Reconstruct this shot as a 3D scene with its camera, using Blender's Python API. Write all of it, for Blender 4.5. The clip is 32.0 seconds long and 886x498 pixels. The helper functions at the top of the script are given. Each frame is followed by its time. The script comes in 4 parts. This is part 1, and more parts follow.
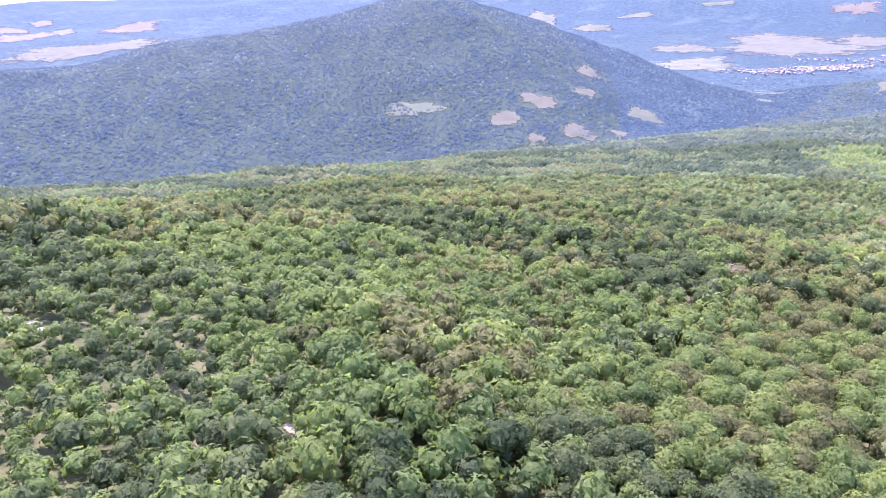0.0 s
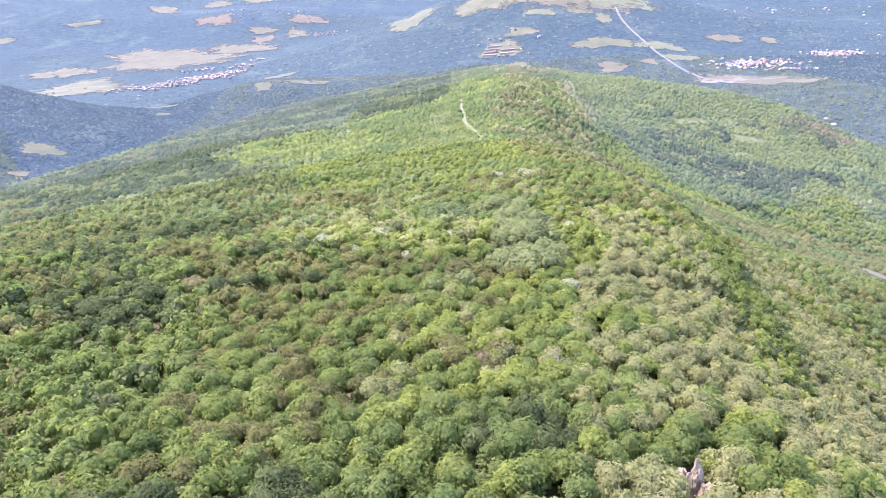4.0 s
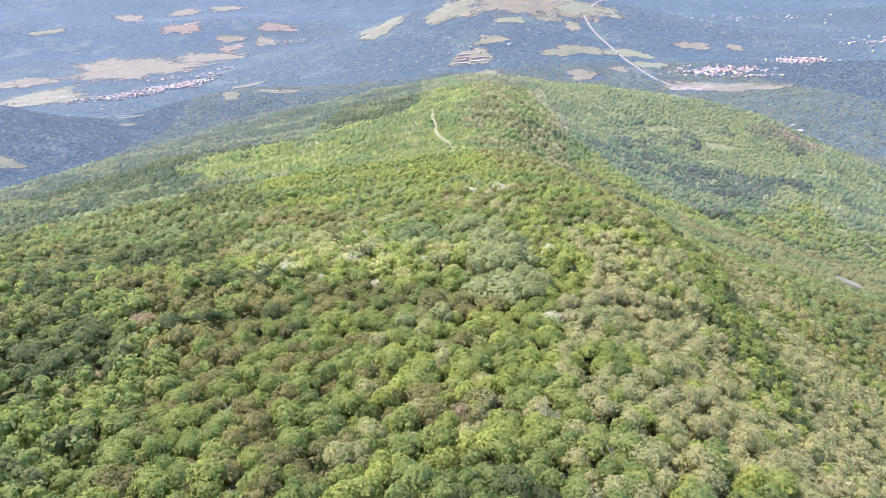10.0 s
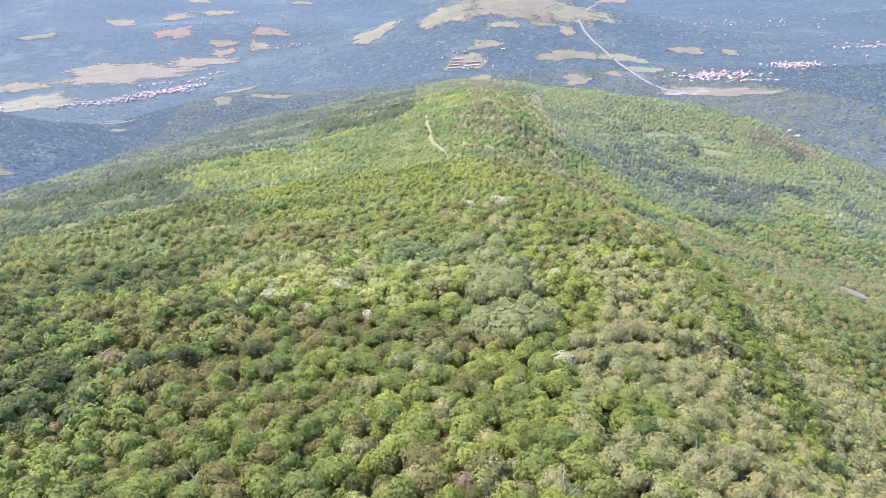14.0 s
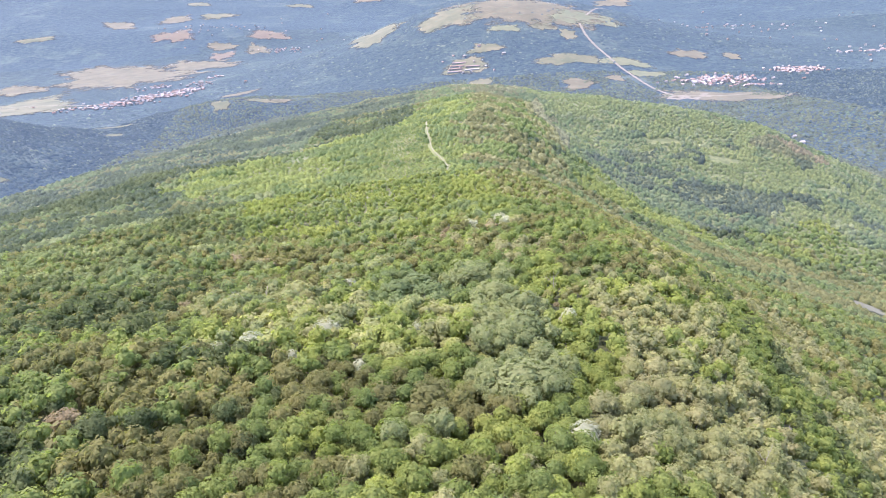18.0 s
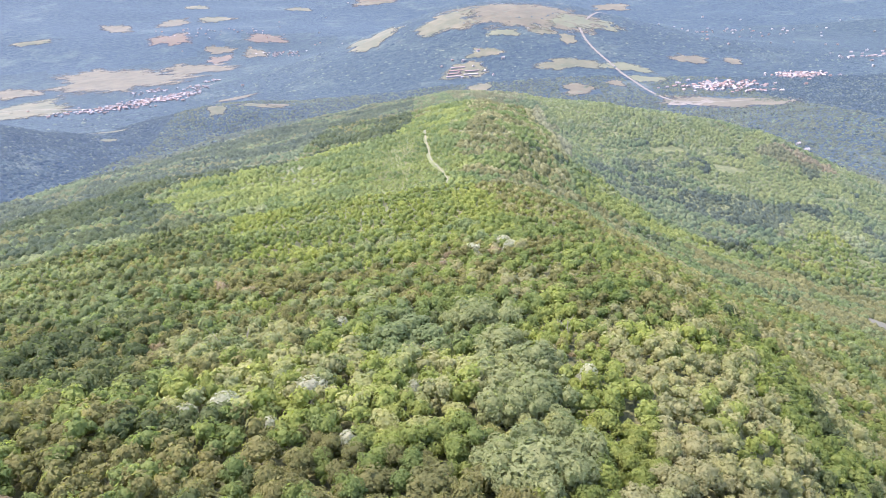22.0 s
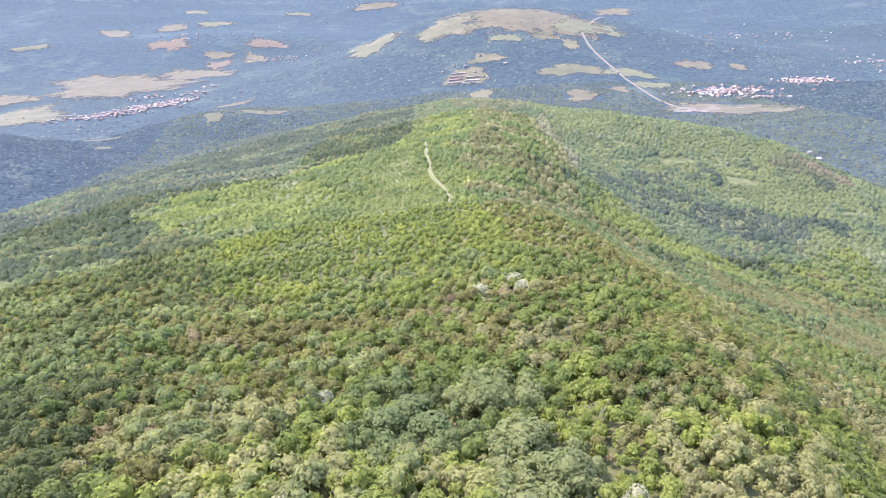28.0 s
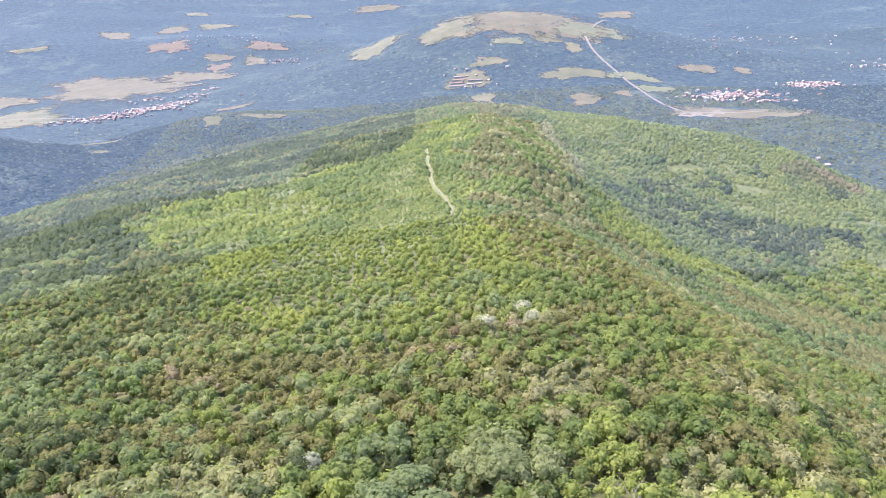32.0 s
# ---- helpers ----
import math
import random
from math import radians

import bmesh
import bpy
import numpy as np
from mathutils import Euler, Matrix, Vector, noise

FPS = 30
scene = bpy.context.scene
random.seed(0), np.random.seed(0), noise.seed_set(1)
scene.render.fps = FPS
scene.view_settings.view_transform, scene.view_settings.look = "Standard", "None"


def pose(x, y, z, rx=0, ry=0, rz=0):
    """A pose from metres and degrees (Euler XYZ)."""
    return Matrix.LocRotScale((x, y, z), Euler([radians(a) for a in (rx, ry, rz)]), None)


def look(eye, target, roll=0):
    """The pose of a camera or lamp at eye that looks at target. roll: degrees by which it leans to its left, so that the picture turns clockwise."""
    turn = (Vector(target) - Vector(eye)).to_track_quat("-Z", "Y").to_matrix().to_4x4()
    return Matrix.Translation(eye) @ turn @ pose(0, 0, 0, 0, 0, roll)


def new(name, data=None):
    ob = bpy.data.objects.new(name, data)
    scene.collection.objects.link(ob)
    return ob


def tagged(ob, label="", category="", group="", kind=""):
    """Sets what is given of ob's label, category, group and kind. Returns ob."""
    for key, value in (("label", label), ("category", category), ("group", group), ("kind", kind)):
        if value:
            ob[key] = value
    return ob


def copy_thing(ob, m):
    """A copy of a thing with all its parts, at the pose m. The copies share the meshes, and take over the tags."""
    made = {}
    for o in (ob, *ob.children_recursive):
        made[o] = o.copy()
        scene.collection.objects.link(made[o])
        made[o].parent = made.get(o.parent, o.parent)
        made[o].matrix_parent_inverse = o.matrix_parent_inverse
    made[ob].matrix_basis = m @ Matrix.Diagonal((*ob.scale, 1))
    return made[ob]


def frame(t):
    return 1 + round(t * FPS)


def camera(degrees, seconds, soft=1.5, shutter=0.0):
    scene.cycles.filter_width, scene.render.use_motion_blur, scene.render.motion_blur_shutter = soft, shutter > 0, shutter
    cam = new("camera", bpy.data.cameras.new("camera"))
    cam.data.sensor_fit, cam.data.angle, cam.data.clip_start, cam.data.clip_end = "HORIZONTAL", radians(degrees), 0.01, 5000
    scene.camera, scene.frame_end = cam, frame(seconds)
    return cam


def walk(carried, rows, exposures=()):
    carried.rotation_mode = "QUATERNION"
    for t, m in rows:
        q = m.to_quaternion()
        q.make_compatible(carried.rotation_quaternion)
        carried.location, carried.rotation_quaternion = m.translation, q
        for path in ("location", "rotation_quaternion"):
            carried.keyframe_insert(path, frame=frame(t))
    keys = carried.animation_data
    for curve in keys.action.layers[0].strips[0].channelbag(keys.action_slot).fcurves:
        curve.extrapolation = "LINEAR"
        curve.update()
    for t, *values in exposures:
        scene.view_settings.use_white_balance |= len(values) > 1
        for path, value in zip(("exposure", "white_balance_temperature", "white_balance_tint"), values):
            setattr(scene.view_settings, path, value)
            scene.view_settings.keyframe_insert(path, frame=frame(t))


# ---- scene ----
cam = camera(64.2, 32.0, soft=0.9)
# seconds, place, heading to the left of +y, tilt below level, lean (degrees)
PATH = [
    (0.0, 0.00, -0.00, 64.11, 48.60, 21.56, 3.36),
    (0.5, -0.34, -0.11, 64.07, 30.03, 22.26, 3.74),
    (1.0, -0.67, -0.14, 64.04, 13.89, 22.87, 4.00),
    (1.5, -0.90, -0.07, 64.04, 9.02, 23.04, 3.98),
    (2.0, -1.04, 0.12, 64.07, 6.54, 23.10, 3.94),
    (2.5, -1.10, 0.39, 64.10, 5.08, 23.11, 3.92),
    (3.0, -1.13, 0.71, 64.13, 4.00, 23.11, 3.91),
    (3.5, -1.14, 1.10, 64.16, 3.24, 23.12, 3.90),
    (5.5, -1.25, 3.59, 64.25, 1.65, 23.02, 3.88),
    (7.0, -1.25, 6.31, 64.28, 1.03, 22.92, 3.84),
    (8.5, -1.27, 9.60, 64.25, 0.60, 22.79, 3.80),
    (10.0, -1.28, 13.50, 64.12, 0.26, 22.69, 3.74),
    (11.5, -1.32, 18.42, 63.91, -0.06, 22.58, 3.67),
    (13.0, -1.52, 23.84, 63.65, -0.23, 22.48, 3.64),
    (14.5, -1.77, 29.47, 63.45, -0.28, 22.37, 3.69),
    (16.5, -1.63, 38.45, 63.50, -0.27, 22.27, 3.71),
    (18.0, -1.46, 45.49, 63.66, -0.30, 22.19, 3.65),
    (19.5, -1.42, 52.66, 63.83, -0.38, 22.11, 3.60),
    (21.0, -1.48, 60.10, 64.01, -0.43, 22.01, 3.51),
    (22.5, -1.42, 67.72, 64.11, -0.48, 21.92, 3.51),
    (24.0, -1.35, 75.73, 64.14, -0.48, 21.85, 3.54),
    (25.5, -1.29, 83.41, 64.13, -0.46, 21.76, 3.50),
    (27.5, -1.26, 93.02, 64.13, -0.44, 21.65, 3.51),
    (29.0, -1.26, 100.20, 64.10, -0.41, 21.59, 3.49),
    (30.5, -1.25, 107.45, 64.01, -0.39, 21.50, 3.45),
    (32.0, -1.26, 114.87, 63.88, -0.35, 21.45, 3.41),
]
walk(cam, [(t, pose(x, y, z, 90 - tilt, 0, turn) @ pose(0, 0, 0, 0, 0, -lean)) for t, x, y, z, turn, tilt, lean in PATH],
     exposures=[(0.0, 3.16, 5600, 43), (1.0, 3.26, 5850, 36), (3.5, 3.11, 6080, 30), (6.5, 2.97, 6260, 27), (32.0, 2.86, 6360, 26)])

# ---- sky and sun ----
SUN_TURN, SUN_HIGH = 72.0, 63.0     # degrees to the left of +y, degrees above level
world = bpy.data.worlds.new("sky")
world.use_nodes = True
scene.world = world
sky = world.node_tree.nodes.new("ShaderNodeTexSky")
sky.sky_type, sky.sun_disc = "NISHITA", False
sky.sun_elevation, sky.sun_rotation = radians(SUN_HIGH), radians(-SUN_TURN)
sky.altitude, sky.dust_density, sky.air_density = 400, 2.0, 1.2
world.node_tree.nodes["Background"].inputs["Strength"].default_value = 0.15
world.node_tree.links.new(sky.outputs["Color"], world.node_tree.nodes["Background"].inputs["Color"])
sun = new("sun", bpy.data.lights.new("sun", "SUN"))
sun.data.energy, sun.data.angle, sun.data.color = 1.75, radians(0.55), (1.0, 0.95, 0.86)
sun.matrix_world = look((-math.sin(radians(SUN_TURN)) * 900, math.cos(radians(SUN_TURN)) * 900, 900 * math.tan(radians(SUN_HIGH))), (0, 0, 0))

# ---- the shape of the land ----
def step(a, b, v):
    v = np.clip((v - a) / (b - a), 0, 1)
    return v * v * (3 - 2 * v)


def over(v, k):
    """A soft max(v, 0) with a bend of k metres."""
    return (v + np.sqrt(v * v + k * k)) / 2


def merge(a, b, k):
    return (a + b + np.sqrt((a - b) ** 2 + k * k)) / 2


def value_noise(x, y, size, seed):
    x, y = np.asarray(x, float) / size, np.asarray(y, float) / size
    i, j = np.floor(x), np.floor(y)
    u, v = x - i, y - j
    u, v = u * u * (3 - 2 * u), v * v * (3 - 2 * v)

    def at(a, b):
        h = np.sin(a * 127.1 + b * 311.7 + seed * 74.7) * 43758.5453
        return h - np.floor(h)
    return (at(i, j) * (1 - u) + at(i + 1, j) * u) * (1 - v) + (at(i, j + 1) * (1 - u) + at(i + 1, j + 1) * u) * v - 0.5


def rough(x, y, size, seed):
    return value_noise(x, y, size, seed) + 0.5 * value_noise(x + 31, y - 17, size / 2.1, seed + 5) + 0.25 * value_noise(x - 9, y + 57, size / 4.3, seed + 9)


# the crest of the ridge along y: its x and the height of its tree tops
ALONG = np.arange(-1500.0, 2600.0, 5.0)
KERN = np.exp(-np.linspace(-2, 2, 17) ** 2)
KERN /= KERN.sum()


def along(ys, vs):
    v = np.interp(ALONG, ys, vs)
    return np.convolve(np.pad(v, 8, "edge"), KERN, "valid")


CREST_X = along((-300, 0, 60, 130, 180, 250, 320, 420, 510, 620, 750, 900, 1080), (-40, 0, 14, 22, 34, 44, 48, 40, 28, 36, 62, 55, 35))
CREST_Z = along((-900, -300, 0, 58, 90, 130, 180, 240, 290, 320, 420, 510, 600, 700, 760, 900, 1080, 1180, 1400, 1600),
                (10, 40, 25, 17, 8, 2, -4, -15, -25.5, -32, -49, -60, -62, -66, -72, -88, -107, -128, -205, -262))


def ridge(x, y):
    d = x - np.interp(y, ALONG, CREST_X)
    top = np.interp(y, ALONG, CREST_Z)
    left, right = over(-d, 20), over(d, 8)
    near = 0.012 * left + 20 * step(185, 265, left) + 0.095 * over(left - 250, 30)
    lower = (0.045 + 0.075 * step(420, 620, y)) * left + 0.066 * over(left - 150, 60) * (1 - step(400, 600, y))
    w = step(150, 250, y)
    fall = near * (1 - w) + lower * w + 0.36 * over(left - 500 - 0.12 * (np.minimum(y, 560) - 200) + 0.38 * over(y - 560, 40), 30)
    steep = 0.06 * right + (0.90 - 0.24 * step(150, 310, y) - 0.04 * step(450, 640, y)) * over(right - 16, 14) - 0.34 * over(right - 92, 25) * (1 - step(470, 640, y))
    return top - fall - steep


def hump(x, y, cx, cy, sx, sy, high, turn=0.0):
    c, s = math.cos(radians(turn)), math.sin(radians(turn))
    u, v = (x - cx) * c + (y - cy) * s, -(x - cx) * s + (y - cy) * c
    return high * np.exp(-(u / sx) ** 2 - (v / sy) ** 2)


def long_hill(x, y, knots, slope, bend):
    """The height of a ridge along straight stretches between knots (x, y, z)."""
    best = np.full(np.shape(x), -1e4)
    for (ax, ay, az), (bx, by, bz) in zip(knots, knots[1:]):
        lx, ly = bx - ax, by - ay
        t = np.clip(((x - ax) * lx + (y - ay) * ly) / (lx * lx + ly * ly), 0, 1)
        d = np.hypot(x - ax - t * lx, y - ay - t * ly)
        best = merge(best, az + t * (bz - az) - slope * (np.sqrt(d * d + bend * bend) - bend), 12)
    return best


def basin(x, y):
    z = -138 - 0.15 * (x - 250) + 0.14 * (y - 800) + hump(x, y, 300, 860, 200, 70, 16, -18)
    z = z - 0.55 * over(y - (1000 - 0.3 * (x - 150)), 40) - 0.3 * over(x - 420, 60) - 0.35 * over(470 - y, 60) - 0.5 * over(60 - x, 40)
    return z + 9 * rough(x, y, 130, 3)


def valley(x, y):
    r, az = np.hypot(x, y - 60), np.degrees(np.arctan2(-x, y - 60))
    z = -238 + 9 * rough(x, y, 420, 11)
    start = 3000 - 1400 * step(35, 60, az) - 500 * step(25, 40, -az)
    z = z + 262 * np.clip((r - start) / (4750 - start), 0, 1.1) ** 1.15
    z = z + step(2500, 3600, r) * 55 * rough(x, y, 900, 21)
    z = z + hump(x, y, 200, 2350, np.where(x > 200, 600, 500), 520, 190) + hump(x, y, -430, 1560, 210, 120, 48, 20)
    z = z + hump(x, y, 800, 1150, 260, 260, 48) + hump(x, y, -900, 3250, 800, 300, 40)
    return z


def canopy(x, y):
    """The height of the land with its trees: 6.5 m above the ground where the woods are closed."""
    x, y = np.asarray(x, float), np.asarray(y, float)
    z = merge(ridge(x, y), basin(x, y), 14)
    z = merge(z, valley(x, y), 30)
    hill = long_hill(x, y, ((-1010, 1260, -140), (-1139, 976, 12), (-1290, 540, -38), (-1420, 150, -62), (-1500, -500, -40)), 0.40, 90)
    z = merge(z, hill + 18 * rough(x, y, 260, 7) + 16 * np.abs(rough(x, y, 150, 8)) - 4, 40)
    return z + (2.5 * rough(x, y, 75, 2)) * step(30, 200, np.hypot(x, y - 60))


def open_grass(x, y):
    """How far the land at (x, y) is open grass and low scrub, from 0 to 1."""
    n = rough(x, y, 26, 31)
    u = (x + 20 - 0.03 * (y - 540)) / np.where(x > -20, 34, 46)
    w = (y - 545) / np.where(y > 545, 170, 125)
    return np.clip(1.15 - u * u - w * w + 0.75 * n, 0, 1)


def scrub_zone(x, y):
    """The bright young scrub round the grassy top, from 0 to 1."""
    n = rough(x, y, 55, 37)
    u = (x + 55 + 0.16 * (y - 480)) / 118
    w = (y - 500) / np.where(y > 500, 330, 225)
    return np.clip(1.5 - 1.5 * (u * u + w * w) + 0.9 * n, 0, 1)


SCRUB_RIM = ((-212, 574), (-206, 655), (-146, 655), (-78, 672), (-42, 700), (-25, 790), (22, 945), (40, 860), (20, 700), (22, 562), (26, 403), (34, 326), (2, 292), (-40, 290), (-92, 348), (-112, 428), (-136, 490))


def young_scrub(x, y):
    """Whether (x, y) lies in the bright young scrub, inside an uneven outline."""
    x, y = x + 14 * rough(x, y, 34, 33), y + 34 * rough(x, y, 42, 35)
    got = np.zeros(np.shape(x), bool)
    for (ax, ay), (bx, by) in zip(SCRUB_RIM, SCRUB_RIM[1:] + SCRUB_RIM[:1]):
        if ay != by:
            got ^= ((ay > y) != (by > y)) & (x < ax + (y - ay) * (bx - ax) / (by - ay))
    return got


def ground_z(x, y):
    """The ground: as deep under the tree tops as the trees there are high; raised under the far woods to fit the
    camera's view.
    """
    x, y = np.asarray(x, float), np.asarray(y, float)
    d = np.hypot(x, y - np.clip(y, 0, 115))
    clear = np.exp(-((x + 14) / 32) ** 4 - ((y - 171) / 14) ** 4)
    far = step(260, 480, d)
    low = np.maximum(scrub_zone(x, y) * step(200, 290, y) * 0.8, clear)
    return canopy(x, y) - (4.1 - 1.2 * low * (1 - far) - 1.6 * far)

# ---- materials ----
def material(name, rough_at=0.9):
    m = bpy.data.materials.new(name)
    m.use_nodes = True
    b = m.node_tree.nodes["Principled BSDF"]
    b.inputs["Roughness"].default_value = rough_at
    b.inputs["Specular IOR Level"].default_value = 0.2
    return m, m.node_tree.nodes, m.node_tree.links, b


def noise_at(nodes, links, size, detail=3.0, rough_at=0.6, object_space=False):
    n = nodes.new("ShaderNodeTexNoise")
    n.inputs["Scale"].default_value, n.inputs["Detail"].default_value, n.inputs["Roughness"].default_value = 1.0 / size, detail, rough_at
    if object_space:
        links.new(nodes.new("ShaderNodeTexCoord").outputs["Object"], n.inputs["Vector"])
    else:
        links.new(nodes.new("ShaderNodeNewGeometry").outputs["Position"], n.inputs["Vector"])
    return n.outputs["Fac"]


def ramp(nodes, links, fac, *stops):
    r = nodes.new("ShaderNodeValToRGB")
    while len(r.color_ramp.elements) < len(stops):
        r.color_ramp.elements.new(0.5)
    for e, (at, c) in zip(r.color_ramp.elements, stops):
        e.position, e.color = at, (*c, 1)
    links.new(fac, r.inputs["Fac"])
    return r.outputs["Color"]


def mixed(nodes, links, fac, a, b, how="MIX"):
    m = nodes.new("ShaderNodeMix")
    m.data_type, m.blend_type = "RGBA", how
    for value, slot in ((fac, 0), (a, 6), (b, 7)):
        if isinstance(value, (int, float)):
            m.inputs[slot].default_value = value
        elif isinstance(value, tuple):
            m.inputs[slot].default_value = (*value, 1)
        else:
            links.new(value, m.inputs[slot])
    return m.outputs[2]


def bump(nodes, links, fac, b, strength, distance):
    n = nodes.new("ShaderNodeBump")
    n.inputs["Strength"].default_value, n.inputs["Distance"].default_value = strength, distance
    links.new(fac, n.inputs["Height"])
    links.new(n.outputs["Normal"], b.inputs["Normal"])


def leafy(name, dark=None, light=None, thin=0.36, bloom=0.0, grain_size=0.5, gaps=0.0, unrest=1.0):
    """Leaves: the colour runs from dark to light from tree to tree, or is the tree's own "leaf" colour where none is given."""
    m, nodes, links, b = material(name, 0.75)
    b.inputs["Specular IOR Level"].default_value = 0.1
    if dark:
        own = mixed(nodes, links, nodes.new("ShaderNodeObjectInfo").outputs["Random"], dark, light)
    else:
        a = nodes.new("ShaderNodeAttribute")
        a.attribute_name = "leaf"
        own = a.outputs["Color"]
    grain = ramp(nodes, links, noise_at(nodes, links, grain_size * 2.2, 3), (0.3, (1 - 0.34 * unrest, 1 - 0.32 * unrest, 1 - 0.36 * unrest)), (0.7, (1 + 0.28 * unrest, 1 + 0.26 * unrest, 1 + 0.26 * unrest)))
    own = mixed(nodes, links, 1.0, own, grain, "MULTIPLY")
    patch = ramp(nodes, links, noise_at(nodes, links, 17.0, 2), (0.3, (0.84, 0.88, 0.86)), (0.7, (1.14, 1.1, 1.1)))
    own = mixed(nodes, links, 1.0, own, patch, "MULTIPLY")
    links.new(own, b.inputs["Base Color"])
    bump(nodes, links, noise_at(nodes, links, grain_size, 2, 0.7), b, 0.9 * unrest, grain_size)
    b.inputs["Sheen Weight"].default_value, b.inputs["Sheen Roughness"].default_value = bloom, 0.5
    b.inputs["Sheen Tint"].default_value = (0.62, 0.76, 1.0, 1)
    see = nodes.new("ShaderNodeBsdfTranslucent")
    warm = mixed(nodes, links, 1.0, own, (1.12, 1.22, 0.75), "MULTIPLY")
    links.new(warm, see.inputs["Color"])
    both = nodes.new("ShaderNodeMixShader")
    both.inputs[0].default_value = thin
    links.new(b.outputs[0], both.inputs[1])
    links.new(see.outputs[0], both.inputs[2])
    out = both.outputs[0]
    if gaps:
        # the sky holes between single leaves
        n = noise_at(nodes, links, grain_size * 0.5, 2, 0.5)
        hole = nodes.new("ShaderNodeMath")
        hole.operation, hole.inputs[1].default_value = "LESS_THAN", gaps
        links.new(n, hole.inputs[0])
        air, cut = nodes.new("ShaderNodeBsdfTransparent"), nodes.new("ShaderNodeMixShader")
        links.new(hole.outputs[0], cut.inputs[0])
        links.new(out, cut.inputs[1])
        links.new(air.outputs[0], cut.inputs[2])
        out = cut.outputs[0]
    links.new(out, nodes["Material Output"].inputs["Surface"])
    return m


# leaf colours by kind of tree: dark and light end
LEAF = {
    "oak": ((0.115, 0.146, 0.041), (0.167, 0.192, 0.055)),
    "linden": ((0.102, 0.134, 0.043), (0.145, 0.174, 0.055)),
    "maple": ((0.147, 0.175, 0.044), (0.199, 0.224, 0.058)),
    "hornbeam": ((0.194, 0.194, 0.086), (0.234, 0.231, 0.103)),
    "russet": ((0.192, 0.185, 0.090), (0.226, 0.215, 0.104)),
    "umber": ((0.124, 0.121, 0.047), (0.158, 0.150, 0.057)),
    "shrub": ((0.158, 0.186, 0.048), (0.200, 0.222, 0.062)),
    "young": ((0.136, 0.160, 0.041), (0.177, 0.197, 0.052)),
    "grey": ((0.150, 0.170, 0.075), (0.192, 0.208, 0.092)),
    "silver": ((0.262, 0.266, 0.184), (0.312, 0.312, 0.222)),
    "cream": ((0.205, 0.216, 0.080), (0.250, 0.256, 0.104)),
    "dry": ((0.175, 0.138, 0.080), (0.22, 0.178, 0.108)),
    "dark": ((0.060, 0.077, 0.032), (0.100, 0.117, 0.047)),
    "poplar": ((0.108, 0.138, 0.057), (0.146, 0.175, 0.075)),
    # upland and spur: far stands, colours darkened and cooled to imitate haze
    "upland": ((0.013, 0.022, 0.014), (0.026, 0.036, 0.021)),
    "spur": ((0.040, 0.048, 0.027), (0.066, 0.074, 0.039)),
    "pine": ((0.050, 0.070, 0.042), (0.074, 0.096, 0.056)),
}
LEAF_MAT = {k: leafy("leaves_" + k, a, b, thin=0.57, grain_size=0.42, gaps=0.37, unrest=0.6) for k, (a, b) in LEAF.items()}
WOOD_MAT = leafy("mixed_woods", thin=0.55, grain_size=0.5, gaps=0.38, unrest=0.6)
SLOPE_WOOD_MAT = leafy("slope_woods", thin=0.22, grain_size=0.8, gaps=0.45, unrest=0.8)
LOW_WOOD_MAT = leafy("lower_slope_woods", thin=0.2, grain_size=1.1, gaps=0.45, unrest=0.7)
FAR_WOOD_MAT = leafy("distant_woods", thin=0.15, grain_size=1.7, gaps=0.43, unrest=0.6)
SPUR_WOOD_MAT = leafy("spur_woods", thin=0.15, grain_size=1.7, gaps=0.43, unrest=0.6)
VALLEY_WOOD_MAT = leafy("valley_woods", thin=0.15, grain_size=2.6, unrest=0.5)
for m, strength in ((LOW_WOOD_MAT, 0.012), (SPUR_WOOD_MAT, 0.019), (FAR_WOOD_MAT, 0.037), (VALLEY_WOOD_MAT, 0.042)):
    haze_glow = m.node_tree.nodes["Principled BSDF"].inputs     # blue glow put into slope and distant woods in place of haze
    haze_glow["Emission Color"].default_value, haze_glow["Emission Strength"].default_value = (0.26, 0.43, 0.93, 1), strength

bark, nodes, links, b = material("bark", 0.95)
fac = noise_at(nodes, links, 0.12, 4, object_space=True)
links.new(ramp(nodes, links, fac, (0.3, (0.07, 0.052, 0.038)), (0.7, (0.17, 0.14, 0.105))), b.inputs["Base Color"])
bump(nodes, links, fac, b, 0.7, 0.05)

pale_wood, nodes, links, b = material("bleached_wood", 0.85)
fac = noise_at(nodes, links, 0.3, 4, object_space=True)
links.new(ramp(nodes, links, fac, (0.3, (0.17, 0.145, 0.115)), (0.7, (0.30, 0.262, 0.215))), b.inputs["Base Color"])
bump(nodes, links, fac, b, 0.5, 0.03)

stone, nodes, links, b = material("pale_limestone", 0.9)
fac = noise_at(nodes, links, 1.1, 5)
col = ramp(nodes, links, fac, (0.3, (0.13, 0.098, 0.07)), (0.55, (0.22, 0.172, 0.125)), (0.75, (0.29, 0.235, 0.18)))
links.new(col, b.inputs["Base Color"])
bump(nodes, links, fac, b, 0.9, 0.3)


def soil(name, *stops, size=8.0, fine=0.8):
    m, nodes, links, b = material(name, 0.95)
    big = ramp(nodes, links, noise_at(nodes, links, size, 5), *stops)
    small = ramp(nodes, links, noise_at(nodes, links, fine, 3), (0.3, (0.78, 0.78, 0.76)), (0.7, (1.18, 1.18, 1.2)))
    links.new(mixed(nodes, links, 1.0, big, small, "MULTIPLY"), b.inputs["Base Color"])
    bump(nodes, links, noise_at(nodes, links, fine * 1.7, 4), b, 0.6, 0.3)
    return m


